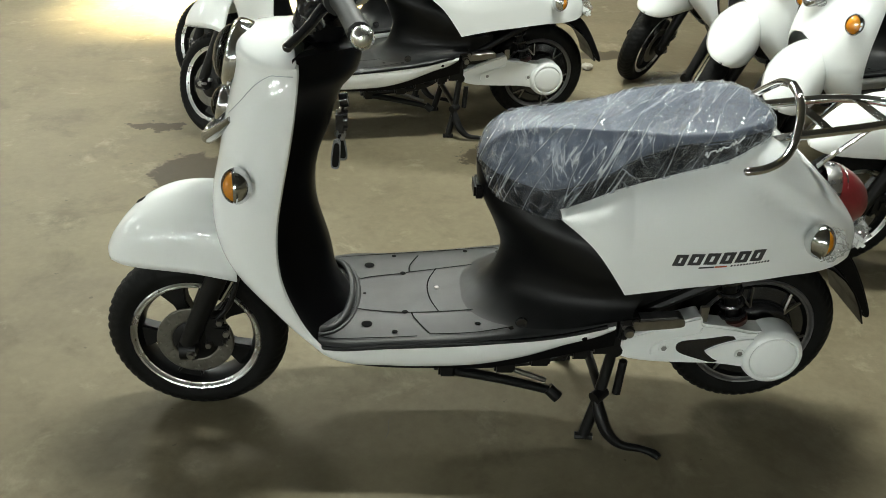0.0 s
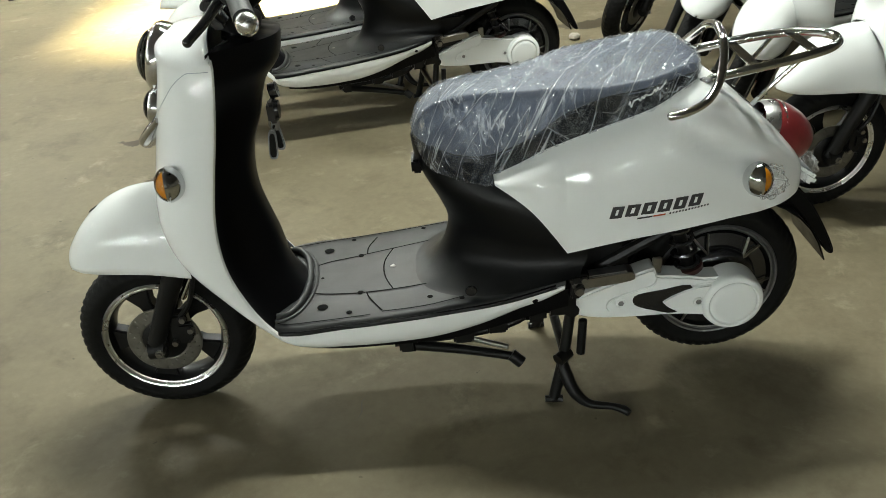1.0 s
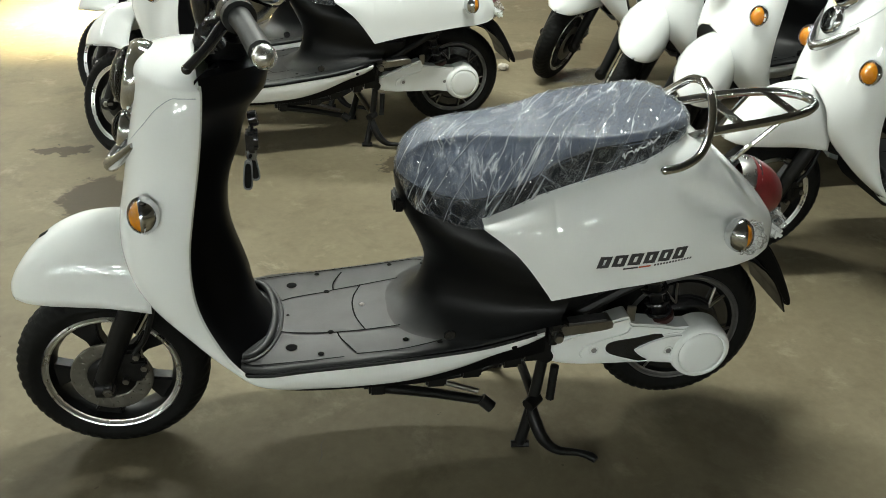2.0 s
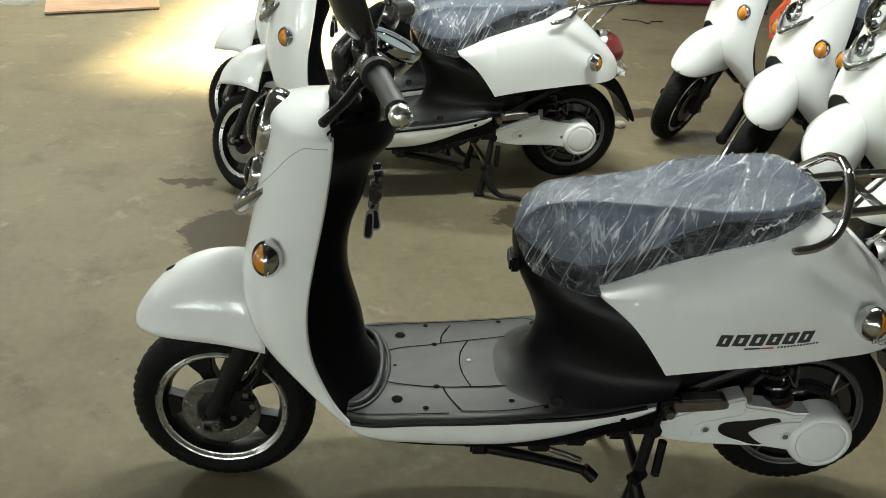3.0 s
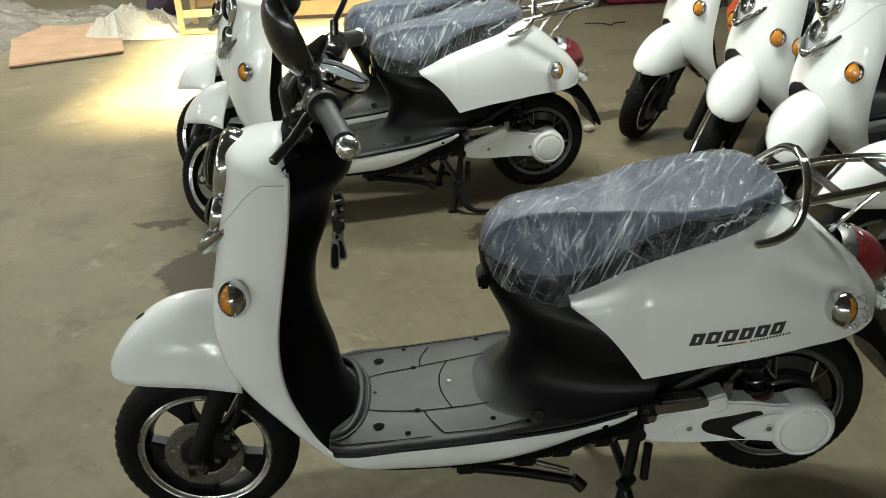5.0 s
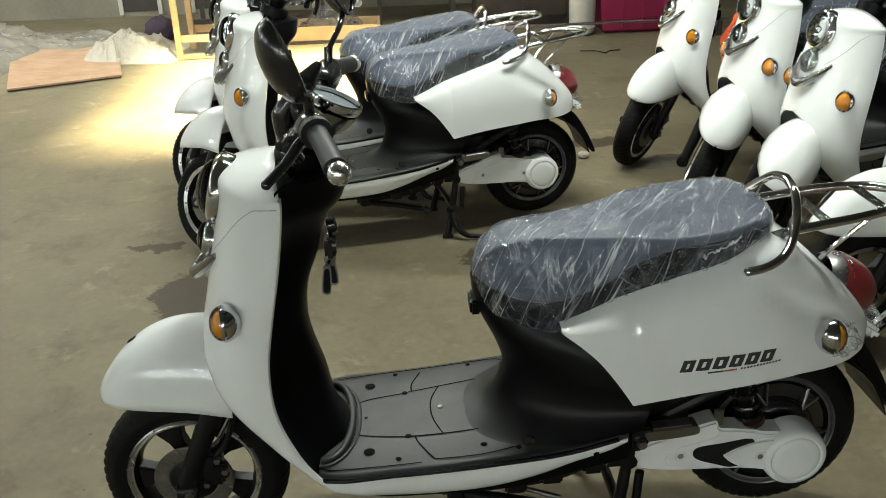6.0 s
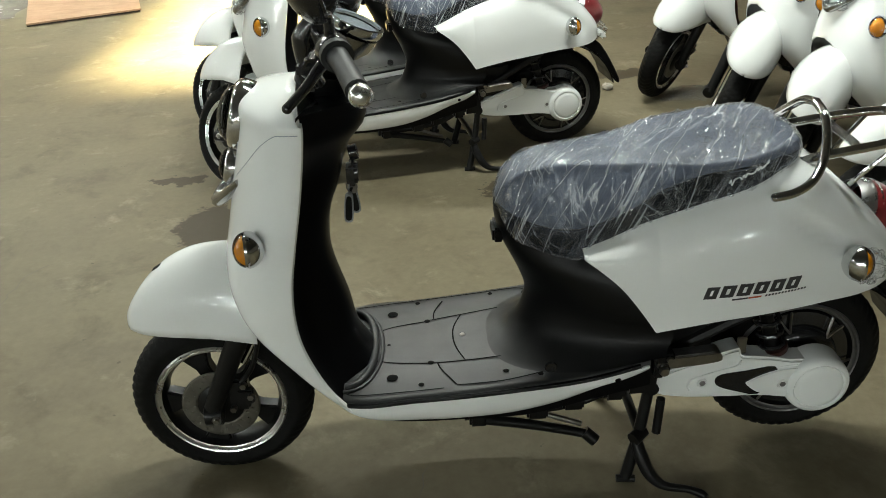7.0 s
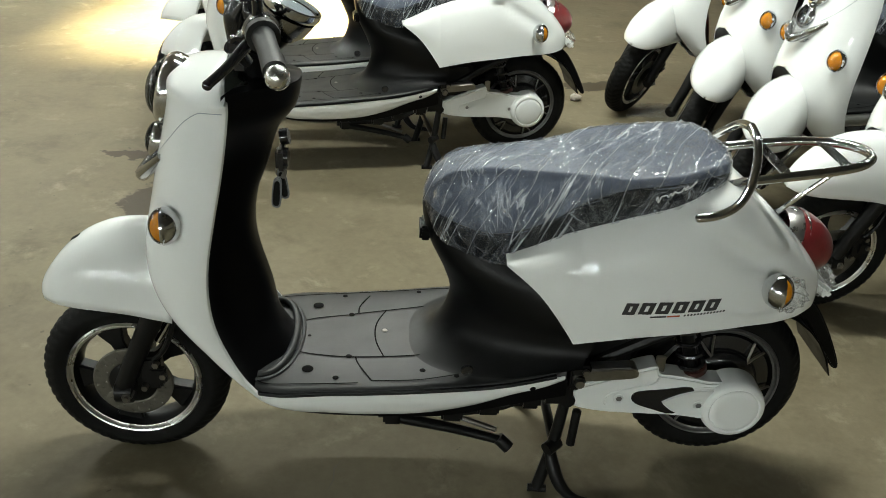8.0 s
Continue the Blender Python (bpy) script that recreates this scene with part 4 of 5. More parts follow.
        m = Matrix.Translation(mc) @ Vector((0.90, -side * 0.30, 0.34)).to_track_quat("X", "Z").to_matrix().to_4x4() @ Matrix.Rotation(radians(8), 4, "X")
        sh = part("mirror_shell", moved(join(dome(-0.036, 0.060, 0.066, 10, 28), lathe([(0.063, 0.0), (0.066, 0.004), (0.060, 0.006)], 28, "x")), m @ Matrix.Diagonal((1, 0.92, 1.06, 1))), GLOSS_BLACK, bar, "black rounded mirror shell")
        part("mirror_glass", moved(lathe([(0.0, 0.003), (0.030, 0.0027), (0.061, 0.001)], 28, "x"), m @ Matrix.Diagonal((1, 0.92, 1.06, 1))), MIRROR, sh)
    m = Matrix.Translation((-0.268, 0, 0.992)) @ Vector((0.42, 0, 0.90)).to_track_quat("Z", "Y").to_matrix().to_4x4()
    dash = part("instrument", moved(lathe([(0.0, -0.010), (0.044, -0.010), (0.051, -0.004), (0.054, 0.004), (0.053, 0.012), (0.048, 0.013)], 32, "z"), m), CHROME, s, "round instrument with a chrome ring and grey dial")
    part("dial", moved(lathe([(0.0, 0.003), (0.047, 0.003)], 32, "z"), m), DIAL, dash)
    part("cover", moved(lathe([(0.0, 0.018), (0.026, 0.016), (0.048, 0.010)], 32, "z"), m), CLEAR, dash)
    part("bowl", moved(lathe([(0.0, -0.058), (0.026, -0.054), (0.041, -0.036), (0.049, -0.010)], 28, "z"), m), DARK_CHROME, dash, "dull silver bowl")
    part("stem", moved(lathe([(0.012, -0.010), (0.014, -0.030), (0.018, -0.05), (0.0, -0.055)], 16, "z"), m), GLOSS_BLACK, dash)
    # black shrouds round the cables in front of the bar
    for pts, rad in (([(-0.326, -0.094, 1.034), (-0.350, -0.086, 0.995), (-0.357, -0.078, 0.935)], [0.013, 0.022, 0.007]), ([(-0.322, -0.098, 1.030), (-0.322, -0.11, 1.010), (-0.318, -0.12, 0.975)], [0.012, 0.014, 0.004]), ([(-0.330, -0.085, 1.030), (-0.308, -0.072, 1.050), (-0.284, -0.055, 1.078)], [0.014, 0.020, 0.006])):
        part("cable_shroud", tube(pts, rad, 14, 6), GLOSS_BLACK, bar, "tapered black plastic shroud")
    part("pedestal", tube([(-0.325, 0, 0.93), (-0.292, 0, 0.955)], 0.03, 14), BLACK, s)
    # clear moulding and wires under the bars
    part("cable", join(tube([(-0.31, -0.16, 0.985), (-0.335, -0.12, 0.955), (-0.35, -0.05, 0.925), (-0.355, 0, 0.895)], 0.0035, 6), tube([(-0.31, 0.16, 0.985), (-0.335, 0.11, 0.955), (-0.35, 0.05, 0.925), (-0.355, 0.01, 0.895)], 0.0035, 6), tube([(-0.30, -0.13, 0.98), (-0.335, -0.08, 0.94), (-0.335, -0.03, 0.905)], 0.003, 6)), GLOSS_BLACK, s)
    part("connector", join(box(-0.362, -0.100, 0.905, -0.335, -0.065, 0.935, 0.005), box(-0.372, -0.075, 0.925, -0.350, -0.05, 0.948, 0.004)), GLOSS_BLACK, s)
    # ignition lock, key and fob
    lock = part("ignition_lock", join(tube([(-0.302, 0.035, 0.735), (-0.286, 0.035, 0.738)], 0.016, 14), tube([(-0.303, 0.02, 0.70), (-0.286, 0.02, 0.70)], 0.019, 14), box(-0.310, 0.0, 0.675, -0.288, 0.045, 0.720, 0.006)), GLOSS_BLACK, s)
    part("key", join(plate([(-0.300, 0.700), (-0.292, 0.700), (-0.292, 0.655), (-0.300, 0.655)], 0.016, 0.019, 0.001), tube([(-0.296, 0.0175, 0.668), (-0.302, 0.0175, 0.658), (-0.305, 0.0175, 0.650)], 0.0015, 6)), STEEL, lock)
    part("key_ring", tube([(-0.302 + 0.011 * math.cos(k * math.pi / 6), 0.022, 0.668 + 0.013 * math.sin(k * math.pi / 6)) for k in range(13)], 0.0012, 6, 0), STEEL, lock)
    for fx, fy, fz, tilt in ((-0.314, 0.016, 0.592, 5), (-0.296, 0.030, 0.606, -7)):
        fob = part("key_fob", plate(rounded([(-0.0085, 0.006), (-0.0095, 0.030), (-0.0075, 0.060), (0.0, 0.067), (0.0075, 0.060), (0.0095, 0.030), (0.0085, 0.006), (0.0, 0.0)], 4), -0.0055, 0.0055, 0.003), PEARL, lock, "oval key fob with a pale rim")
        fob.matrix_local = pose(fx, fy, fz, 0, tilt, 0)
        part("fob_face", plate(rounded([(-0.006, 0.010), (-0.0068, 0.030), (-0.005, 0.055), (0.0, 0.060), (0.005, 0.055), (0.0068, 0.030), (0.006, 0.010), (0.0, 0.006)], 4), -0.0066, 0.0066, 0.001), FRAME, fob, "black button face")
    # footboard
    board = part("footboard", floorboard(), MAT, s, "grey rubber footboard with moulded grooves", 60)
    lines = [[(-0.303, 0.068), (-0.282, 0.056), (-0.24, 0.070), (-0.165, 0.080)], [(-0.160, 0.083), (-0.06, 0.096), (0.055, 0.108)], [(-0.285, -0.052), (-0.24, -0.068), (-0.160, -0.082), (-0.06, -0.086), (0.0, -0.084)], [(-0.150, -0.084), (-0.142, -0.11), (-0.115, -0.163)], [(-0.152, 0.083), (-0.150, 0.115), (-0.130, 0.158)], [(-0.090, 0.094), (-0.108, 0.05), (-0.113, 0.01), (-0.108, -0.035), (-0.092, -0.084)], [(-0.345, -0.150), (-0.33, -0.163), (-0.30, -0.169), (-0.20, -0.171), (-0.14, -0.171)], [(-0.115, -0.166), (-0.02, -0.170), (0.06, -0.160)], [(-0.33, 0.163), (-0.20, 0.172), (0.0, 0.176), (0.05, 0.172), (0.072, 0.150)]]
    for ln in lines:
        part("groove", strip(bend(ln), 0.0016, 0.0022, floor_z), GROOVE, board)
    for hx, hy, r in ((-0.245, 0.122, 0.0105), (-0.245, -0.120, 0.0105), (-0.328, -0.141, 0.005), (-0.186, -0.152, 0.0055), (-0.012, -0.140, 0.0055), (-0.325, 0.123, 0.005), (-0.187, 0.160, 0.005), (-0.017, 0.165, 0.005), (0.062, 0.150, 0.007), (-0.253, 0.0, 0.0035), (-0.167, 0.080, 0.006), (-0.164, -0.080, 0.006), (0.055, -0.166, 0.005)):
        part("hole", put(lathe([(0.0, 0.0004), (r, 0.0006), (r * 1.12, 0.0)], 16, "z"), (hx, hy, floor_z(hx) + 0.0024)), GROOVE, board)
    part("screw", put(lathe([(0.0, 0.002), (0.0035, 0.003), (0.005, 0.0025), (0.006, 0.0012)], 12, "z"), (-0.092, 0.010, floor_z(-0.092) + 0.002)), STEEL, board, "steel screw head")
    for flip, side in ((lambda g: g, -1), (mirrored, 1)):
        part("sill", flip(sill()), PAINT, s, "white side sill below the footboard")
        part("hole", flip(put(lathe([(0.0, -0.001), (0.005, -0.0012), (0.0062, 0.002)], 12), (0.205, -floor_w(0.205) - 0.0035, 0.313))), GROOVE, s)
    for side in (-1, 1):
        part("edge_lip", tube([(x, side * (floor_w(x) + 0.001), floor_z(x) - 0.010) for x in np.linspace(-0.336, 0.25, 14)], 0.005, 8, 2), BLACK, s)
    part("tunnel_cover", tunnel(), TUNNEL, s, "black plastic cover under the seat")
    part("seat_hinge", box(-0.026, -0.03, 0.548, -0.002, 0.03, 0.580, 0.005), BLACK, s)
    # a raised black disc paints the dark of an inset hole
    part("tunnel_badge", put(lathe([(0.0, -0.002), (0.011, -0.002), (0.013, 0.002)], 18), (0.075, -0.170, 0.335)), GLOSS_BLACK, s)
    # belly and frame
    belly_low = smooth_curve([(-0.36, 0.235), (-0.28, 0.212), (-0.10, 0.200), (0.05, 0.206), (0.16, 0.232), (0.28, 0.26)])
    rows = [[(x, -0.165, floor_z(x) - 0.04), (x, -0.160, belly_low(x) + 0.01), (x, -0.12, belly_low(x) - 0.005), (x, 0.12, belly_low(x) - 0.005), (x, 0.16, belly_low(x) + 0.01), (x, 0.165, floor_z(x) - 0.04)] for x in np.linspace(-0.29, 0.28, 22)]
    part("belly_pan", grid(rows, False, True), BLACK, s, "black underbody")
    part("frame", join(*[tube([(-0.10, y, 0.190), (0.12, y, 0.205), (0.22, y, 0.250), (0.34, y, 0.33), (0.55, y, 0.44)], 0.013, 8) for y in (-0.12, 0.12)], tube([(0.292, -0.14, 0.240), (0.292, 0.14, 0.240)], 0.016, 10), box(0.235, -0.150, 0.235, 0.30, -0.105, 0.30, 0.008), box(0.03, -0.152, 0.188, 0.075, -0.112, 0.218, 0.005), box(0.105, -0.152, 0.206, 0.15, -0.108, 0.236, 0.005), box(0.19, -0.155, 0.225, 0.235, -0.10, 0.30, 0.008), box(0.18, -0.12, 0.27, 0.42, 0.12, 0.42, 0.02), box(-0.085, -0.140, 0.168, -0.05, -0.10, 0.200, 0.005)), FRAME, s, "black frame and brackets")
    # rear body, seat and film
    body = part("rear_body", rear_body(), PAINT, s, "glossy white rear bodywork", thick=0.004)
    # below the ridge the undercut's shade is put into the colour
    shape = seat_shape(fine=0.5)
    seat = part("seat", kept(shape, lambda *c: not below_ridge(*c)), LIT_VINYL, s, "long vinyl seat, slate blue where lit from above")
    part("seat_side", kept(shape, below_ridge), SHADED_VINYL, seat, "vinyl seat side in a shaded navy tone")
    edge = [[(x, sd * (seat_mw(x) - 0.0005), seat_mz(x) - 0.004) for x in np.linspace(0.02, 0.54, 30)] for sd in (-1, 1)]
    part("piping", join(*[tube(e, 0.0020, 6, 2) for e in edge]), SHADED_VINYL, seat)
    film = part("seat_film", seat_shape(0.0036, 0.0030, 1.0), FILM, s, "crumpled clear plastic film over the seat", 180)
    film.visible_shadow = False
    squig = []
    for k in range(60):
        u = k / 59
        sx = 0.400 + 0.070 * u
        sz = 0.706 + 0.034 * u + 0.0034 * math.sin(u * 41 + 2 * math.sin(u * 17)) * (1.0 if u > 0.15 else 2.0)
        squig.append((sx, -seat_mw(sx) - 0.0035 + (0.742 - sz) * 0.10, sz))
    part("seat_emblem", tube(squig, 0.0013, 5, 2), DECAL_WHITE, seat, "pale scribbled emblem")
    # rail, rack
    half_rail = [(0.470, -0.188, 0.693), (0.505, -0.184, 0.698), (0.545, -0.160, 0.706), (0.575, -0.128, 0.727), (0.594, -0.092, 0.760), (0.604, -0.048, 0.790), (0.607, 0.0, 0.801)]
    rail = part("grab_rail", join(ball(half_rail[0], 0.0086), ball((0.470, 0.188, 0.693), 0.0086), tube(half_rail, 0.0086, 14), mirrored(tube(half_rail, 0.0086, 14))), CHROME, s, "chrome tube grab rail behind the seat")
    loop = [(0.572, -0.088, 0.722), (0.66, -0.086, 0.735), (0.74, -0.080, 0.745), (0.805, -0.062, 0.751), (0.843, -0.032, 0.754), (0.853, 0.0, 0.755)]
    rack = part("luggage_rack", join(tube(loop, 0.0095, 10), mirrored(tube(loop, 0.0095, 10))), CHROME, s, "chrome tube luggage rack")
    for rx in (0.665, 0.785):
        hw = 0.084 - max(0.0, rx - 0.70) * 0.20
        part("slat", box(rx - 0.012, -hw, 0.7330 + (rx - 0.655) * 0.12, rx + 0.012, hw, 0.7365 + (rx - 0.655) * 0.12, 0.0012), CHROME, rack, "flat chrome rack slat")
    for side in (-1, 1):
        part("strut", tube([(0.755, side * 0.076, 0.745), (0.70, side * 0.066, 0.685), (0.672, side * 0.056, 0.648)], 0.005, 8), CHROME, rack)
        part("rack_foot", tube([(0.576, side * 0.088, 0.723), (0.545, side * 0.085, 0.712)], 0.0095, 8), CHROME, rack)
    # tail
    m = Matrix.Translation((0.742, 0, 0.556)) @ Matrix.Rotation(radians(18), 4, "Y")
    tail = part("tail_light", moved(lathe([(0.058, -0.045), (0.066, -0.032), (0.0705, -0.014), (0.0715, -0.004), (0.066, 0.0)], 36, "x"), m), REFLECTOR, s, "round tail light with a red lens")
    part("lens", moved(put(dome(0.108, 0.0728, 0.0712, 12, 32), (-0.018, 0, 0)), m), RED, tail, "domed red lens")
    part("tail_panel", moved(box(-0.03, -0.055, -0.012, 0.03, 0.055, 0.012, 0.008), pose(0.808, 0, 0.472, 0, 35, 0)), PAINT, s)
    flap = rounded([(0.735, 0.452), (0.80, 0.440), (0.855, 0.370), (0.905, 0.272), (0.893, 0.262), (0.855, 0.310), (0.80, 0.385), (0.74, 0.425)], 4)
    part("mudguard", plate(flap, -0.034, 0.034, 0.008), BLACK, s, "black rear mud flap")
    inner = []
    for k in range(15):
        a = radians(15 + 150 * k / 14)
        inner.append([(REAR.x + 0.232 * math.cos(a), y, REAR.z + 0.232 * math.sin(a)) for y in (-0.085, -0.075, 0.075, 0.085)])
    part("inner_guard", grid(inner), BLACK, s, thick=0.003)
    # swing arm, shock absorbers, footrest, stands
    arm = part("swing_arm", swing_cover(), PAINT, s, "white moulded swing arm cover")
    part("cover_spear", cover_top(), PAINT, arm, "raised white spear-shaped panel")
    part("motor_cap", put(lathe([(0.0, -0.155), (0.038, -0.1545), (0.049, -0.152), (0.0515, -0.149), (0.055, -0.1525), (0.061, -0.151), (0.0655, -0.146), (0.0685, -0.136), (0.0690, -0.09)], 44), (0.642, 0, 0.229)), PAINT, arm, "round white hub cap")
    part("cover_slot", plate(rounded([(0.424, 0.252), (0.436, 0.266), (0.489, 0.273), (0.548, 0.279), (0.556, 0.240), (0.518, 0.211), (0.473, 0.221), (0.434, 0.236)], 3), -0.1385, -0.12, 0.001), GLOSS_BLACK, arm, "black wedge-shaped slot")
    part("cover_ridge", tube([(0.474, -0.1365, 0.300), (0.467, -0.1365, 0.286), (0.428, -0.1365, 0.275), (0.392, -0.1365, 0.264), (0.374, -0.1365, 0.255), (0.368, -0.1365, 0.241), (0.373, -0.1365, 0.231)], 0.0022, 6, 4), PAINT, arm)
    for bx, bz, by in ((0.398, 0.247, -0.1368), (0.566, 0.238, -0.1438)):
        hole = part("bolt_hole", put(lathe([(0.0, 0.004), (0.0075, 0.003), (0.0085, -0.001), (0.0105, -0.0015), (0.0115, 0.002)], 18), (bx, by, bz)), PAINT, arm)
        part("bolt", put(lathe([(0.0, -0.0005), (0.0066, 0.0), (0.007, 0.003)], 6), (bx + 0.001, by, bz - 0.001)), DARK_METAL, hole)
    part("swing_beam", join(*[tube([(0.27, y, 0.262), (0.45, y, 0.24), (0.64, y, 0.21)], 0.018, 8) for y in (-0.09, 0.09)], box(0.60, -0.10, 0.185, 0.67, -0.075, 0.235, 0.006), box(0.60, 0.075, 0.185, 0.67, 0.10, 0.235, 0.006)), FRAME, s)
    for side in (-1, 1):
        a, b = Vector((0.565, side * 0.095, 0.262)), Vector((0.505, side * 0.095, 0.470))
        coil = [a.lerp(b, k / 72) + Vector((0.026 * math.cos(k * 0.62), 0.026 * math.sin(k * 0.62), 0)) for k in range(12, 70)]
        shock = part("shock_absorber", tube([a, b], 0.014, 12), FRAME, s, "black shock absorber")
        part("spring", tube(coil, 0.0052, 7, 0), GLOSS_BLACK, shock)
        part("spring_seat", tube([a.lerp(b, 0.16), a.lerp(b, 0.21)], 0.032, 16), RED_SPRING, shock, "dull red spring seat")
        rest = part("footrest", moved(plate(rounded([(-0.062, -0.010), (-0.064, 0.008), (-0.05, 0.012), (0.045, 0.013), (0.060, 0.010), (0.064, 0.0), (0.056, -0.009), (0.0, -0.012)], 4), -0.017, 0.017, 0.006), pose(0.352, side * 0.166, 0.338, 0, -4, 0)), STEEL, s, "folded grey metal passenger footrest")
        part("footrest_pad", moved(box(-0.045, -0.0145, 0.011, 0.050, 0.0145, 0.0155, 0.002), pose(0.352, side * 0.166, 0.338, 0, -4, 0)), DARK_METAL, rest)
        hinge = part("footrest_bracket", join(box(0.279, side * 0.166 - 0.021, 0.336, 0.320, side * 0.166 + 0.021, 0.360, 0.005), box(0.284, side * 0.150 - 0.02, 0.290, 0.306, side * 0.150 + 0.02, 0.340, 0.004), tube([(0.30, side * 0.19, 0.328), (0.30, side * 0.10, 0.328)], 0.010, 10)), FRAME, s, "black footrest hinge")
        part("hinge_bolt", put(lathe([(0.0, side * 0.006), (0.006, side * 0.006), (0.0075, 0.0)], 8), (0.308, side * 0.188, 0.350)), STEEL, hinge)
        part("hinge_pin", put(lathe([(0.0, side * 0.008), (0.009, side * 0.008), (0.011, 0.0)], 12), (0.298, side * 0.188, 0.324)), STEEL, hinge)
        part("bracket_plate", box(0.468, side * 0.118 - 0.004, 0.285, 0.488, side * 0.118 + 0.004, 0.345, 0.002), STEEL, s)
    stand = [tube([(0.292, side * 0.120, 0.235), (0.272, side * 0.133, 0.11), (0.248, side * 0.146, 0.010)], [0.012, 0.013, 0.013], 10) for side in (-1, 1)]
    stand += [tube([(0.275, -0.130, 0.125), (0.275, 0.130, 0.125)], 0.011, 10), tube([(0.318, -0.126, 0.205), (0.312, -0.132, 0.12)], 0.010, 8), tube([(0.228, -0.146, 0.0085), (0.268, -0.150, 0.0085)], 0.0085, 8), tube([(0.228, 0.146, 0.0085), (0.268, 0.150, 0.0085)], 0.0085, 8)]
    part("centre_stand", join(*stand, tube([(0.268, -0.140, 0.110), (0.276, -0.160, 0.078), (0.292, -0.178, 0.044), (0.322, -0.190, 0.020), (0.370, -0.200, 0.015), (0.395, -0.212, 0.012), (0.404, -0.222, 0.009)], [0.012, 0.015, 0.014, 0.010, 0.008, 0.010, 0.008], 12), tube([(0.258, -0.150, 0.118), (0.285, -0.128, 0.124)], 0.015, 12)), FRAME, s, "black centre stand resting on the floor")
    part("side_stand", join(tube([(-0.065, -0.128, 0.182), (0.05, -0.130, 0.158), (0.155, -0.136, 0.132), (0.170, -0.140, 0.124)], [0.012, 0.011, 0.010, 0.012], 10), tube([(0.155, -0.136, 0.137), (0.178, -0.145, 0.118)], 0.014, 10), box(-0.09, -0.145, 0.172, -0.055, -0.110, 0.205, 0.005)), FRAME, s, "black side stand folded up")
    part("stand_spring", tube([(0.04, -0.118, 0.190), (0.15, -0.122, 0.148)], 0.006, 8), STEEL, s)
    return s


STEERED = ("front_wheel", "fork", "front_fender", "handlebar", "instrument", "pedestal", "cable", "connector")
AXIS, PIVOT = Vector((0.11, 0, 0.26)).normalized(), Vector((-0.51, 0, 0.48))


def steer(ob, degrees):
    turn = Matrix.Translation(PIVOT) @ Matrix.Rotation(radians(degrees), 4, AXIS) @ Matrix.Translation(-PIVOT)
    for c in ob.children:
        if c.name.split(".")[0] in STEERED:
            c.matrix_basis = turn @ c.matrix_basis


def crumpled(c, radii, seed, rough=0.25, rows=14, sides=26):
    """A loose bag of film: an ellipsoid with sharp creases."""
    out = []
    for j in range(rows + 1):
        a = math.pi * j / rows
        ring = []
        for k in range(sides):
            b = 2 * math.pi * k / sides
            d = Vector((math.sin(a) * math.cos(b), math.sin(a) * math.sin(b), math.cos(a)))
            r = 1 + rough * (abs(noise.noise(d * 2.2 + Vector((seed, 0, 0)))) * 2 - 0.6) + rough * 0.7 * abs(noise.noise(d * 5.0 + Vector((0, seed, 0))))
            ring.append((c[0] + radii[0] * d.x * r, c[1] + radii[1] * d.y * r, c[2] + radii[2] * d.z * r))
        out.append(ring)
    return grid(out, True)


def wrap(ob, c, radii, seed, label):
    f = part("wrapping", crumpled(c, radii, seed), WRAP, ob, label, 25)
    f.visible_shadow = False
    return f


main_scooter = build_scooter("scooters parked in the hall")
# x, y, turn of the body, turn of the steering
SCOOTERS = [(-0.234, 1.724, 9.0, -48.0), (-0.350, 2.183, 5.0, -42.0), (1.756, 1.27, 3.0, 60.0), (1.712, 1.797, 5.5, 62.0), (1.632, 2.382, 2.8, 48.0), (1.805, 0.640, -1.9, 8.0)]
others = []
for sx, sy, turn, steered in SCOOTERS:
    other = copy_thing(main_scooter, pose(sx, sy, 0, 0, 0, turn))
    steer(other, steered)
    # the other machines have plain arms, with no dark wedge
    for arm in [c for c in other.children if c.name.startswith("swing_arm")]:
        for c in list(arm.children):
            if c.name.startswith(("cover_slot", "cover_spear")):
                bpy.data.objects.remove(c)
            elif c.name.startswith("bolt_hole") and min(v.co.y for v in c.data.vertices) < -0.14:
                c.location.y += 0.007
    others.append(other)
main_scooter["label"] = "white electric scooter with dark flank emblem and film-wrapped seat"
for k, other in enumerate(others):
    if k < 2:
        other["label"] = "plain white electric scooter with turned steering and a film-wrapped seat"
        wrap(other, (-0.265, 0, 1.00), (0.085, 0.085, 0.075), 3.1 + k, "clear bag over the instrument")
    else:
        other["label"] = "white electric scooter in a row with chrome front lamps"
    if k < 3:
        wrap(other, (-0.545, 0, 0.690), (0.024, 0.075, 0.030), 1.7 + k, "crumpled clear film round the chrome trim")
wrap(main_scooter, (0.676, -0.176, 0.532), (0.036, 0.026, 0.034), 8.3, "clear film round the indicator")
for k, ob in enumerate([main_scooter] + others[:2]):
    wrap(ob, (0.790, -0.015, 0.488), (0.050, 0.056, 0.034), 5.3 + k, "clear film round the tail light")
slot = [[(x, y, 0.523 + (x + 0.712) * 0.575 + 0.0016 - 18 * y * y) for y in (-0.009, -0.004, 0.004, 0.009)] for x in np.linspace(-0.722, -0.684, 7)]
part("fender_slot", grid(slot), GROOVE, [c for c in main_scooter.children if c.name.startswith("front_fender")][0], "small black slot")
body = [c for c in main_scooter.children if c.name.startswith("rear_body")][0]
x, spans = 0.3535, (0.0265, 0.0285, 0.0285, 0.0275, 0.0275, 0.0275)
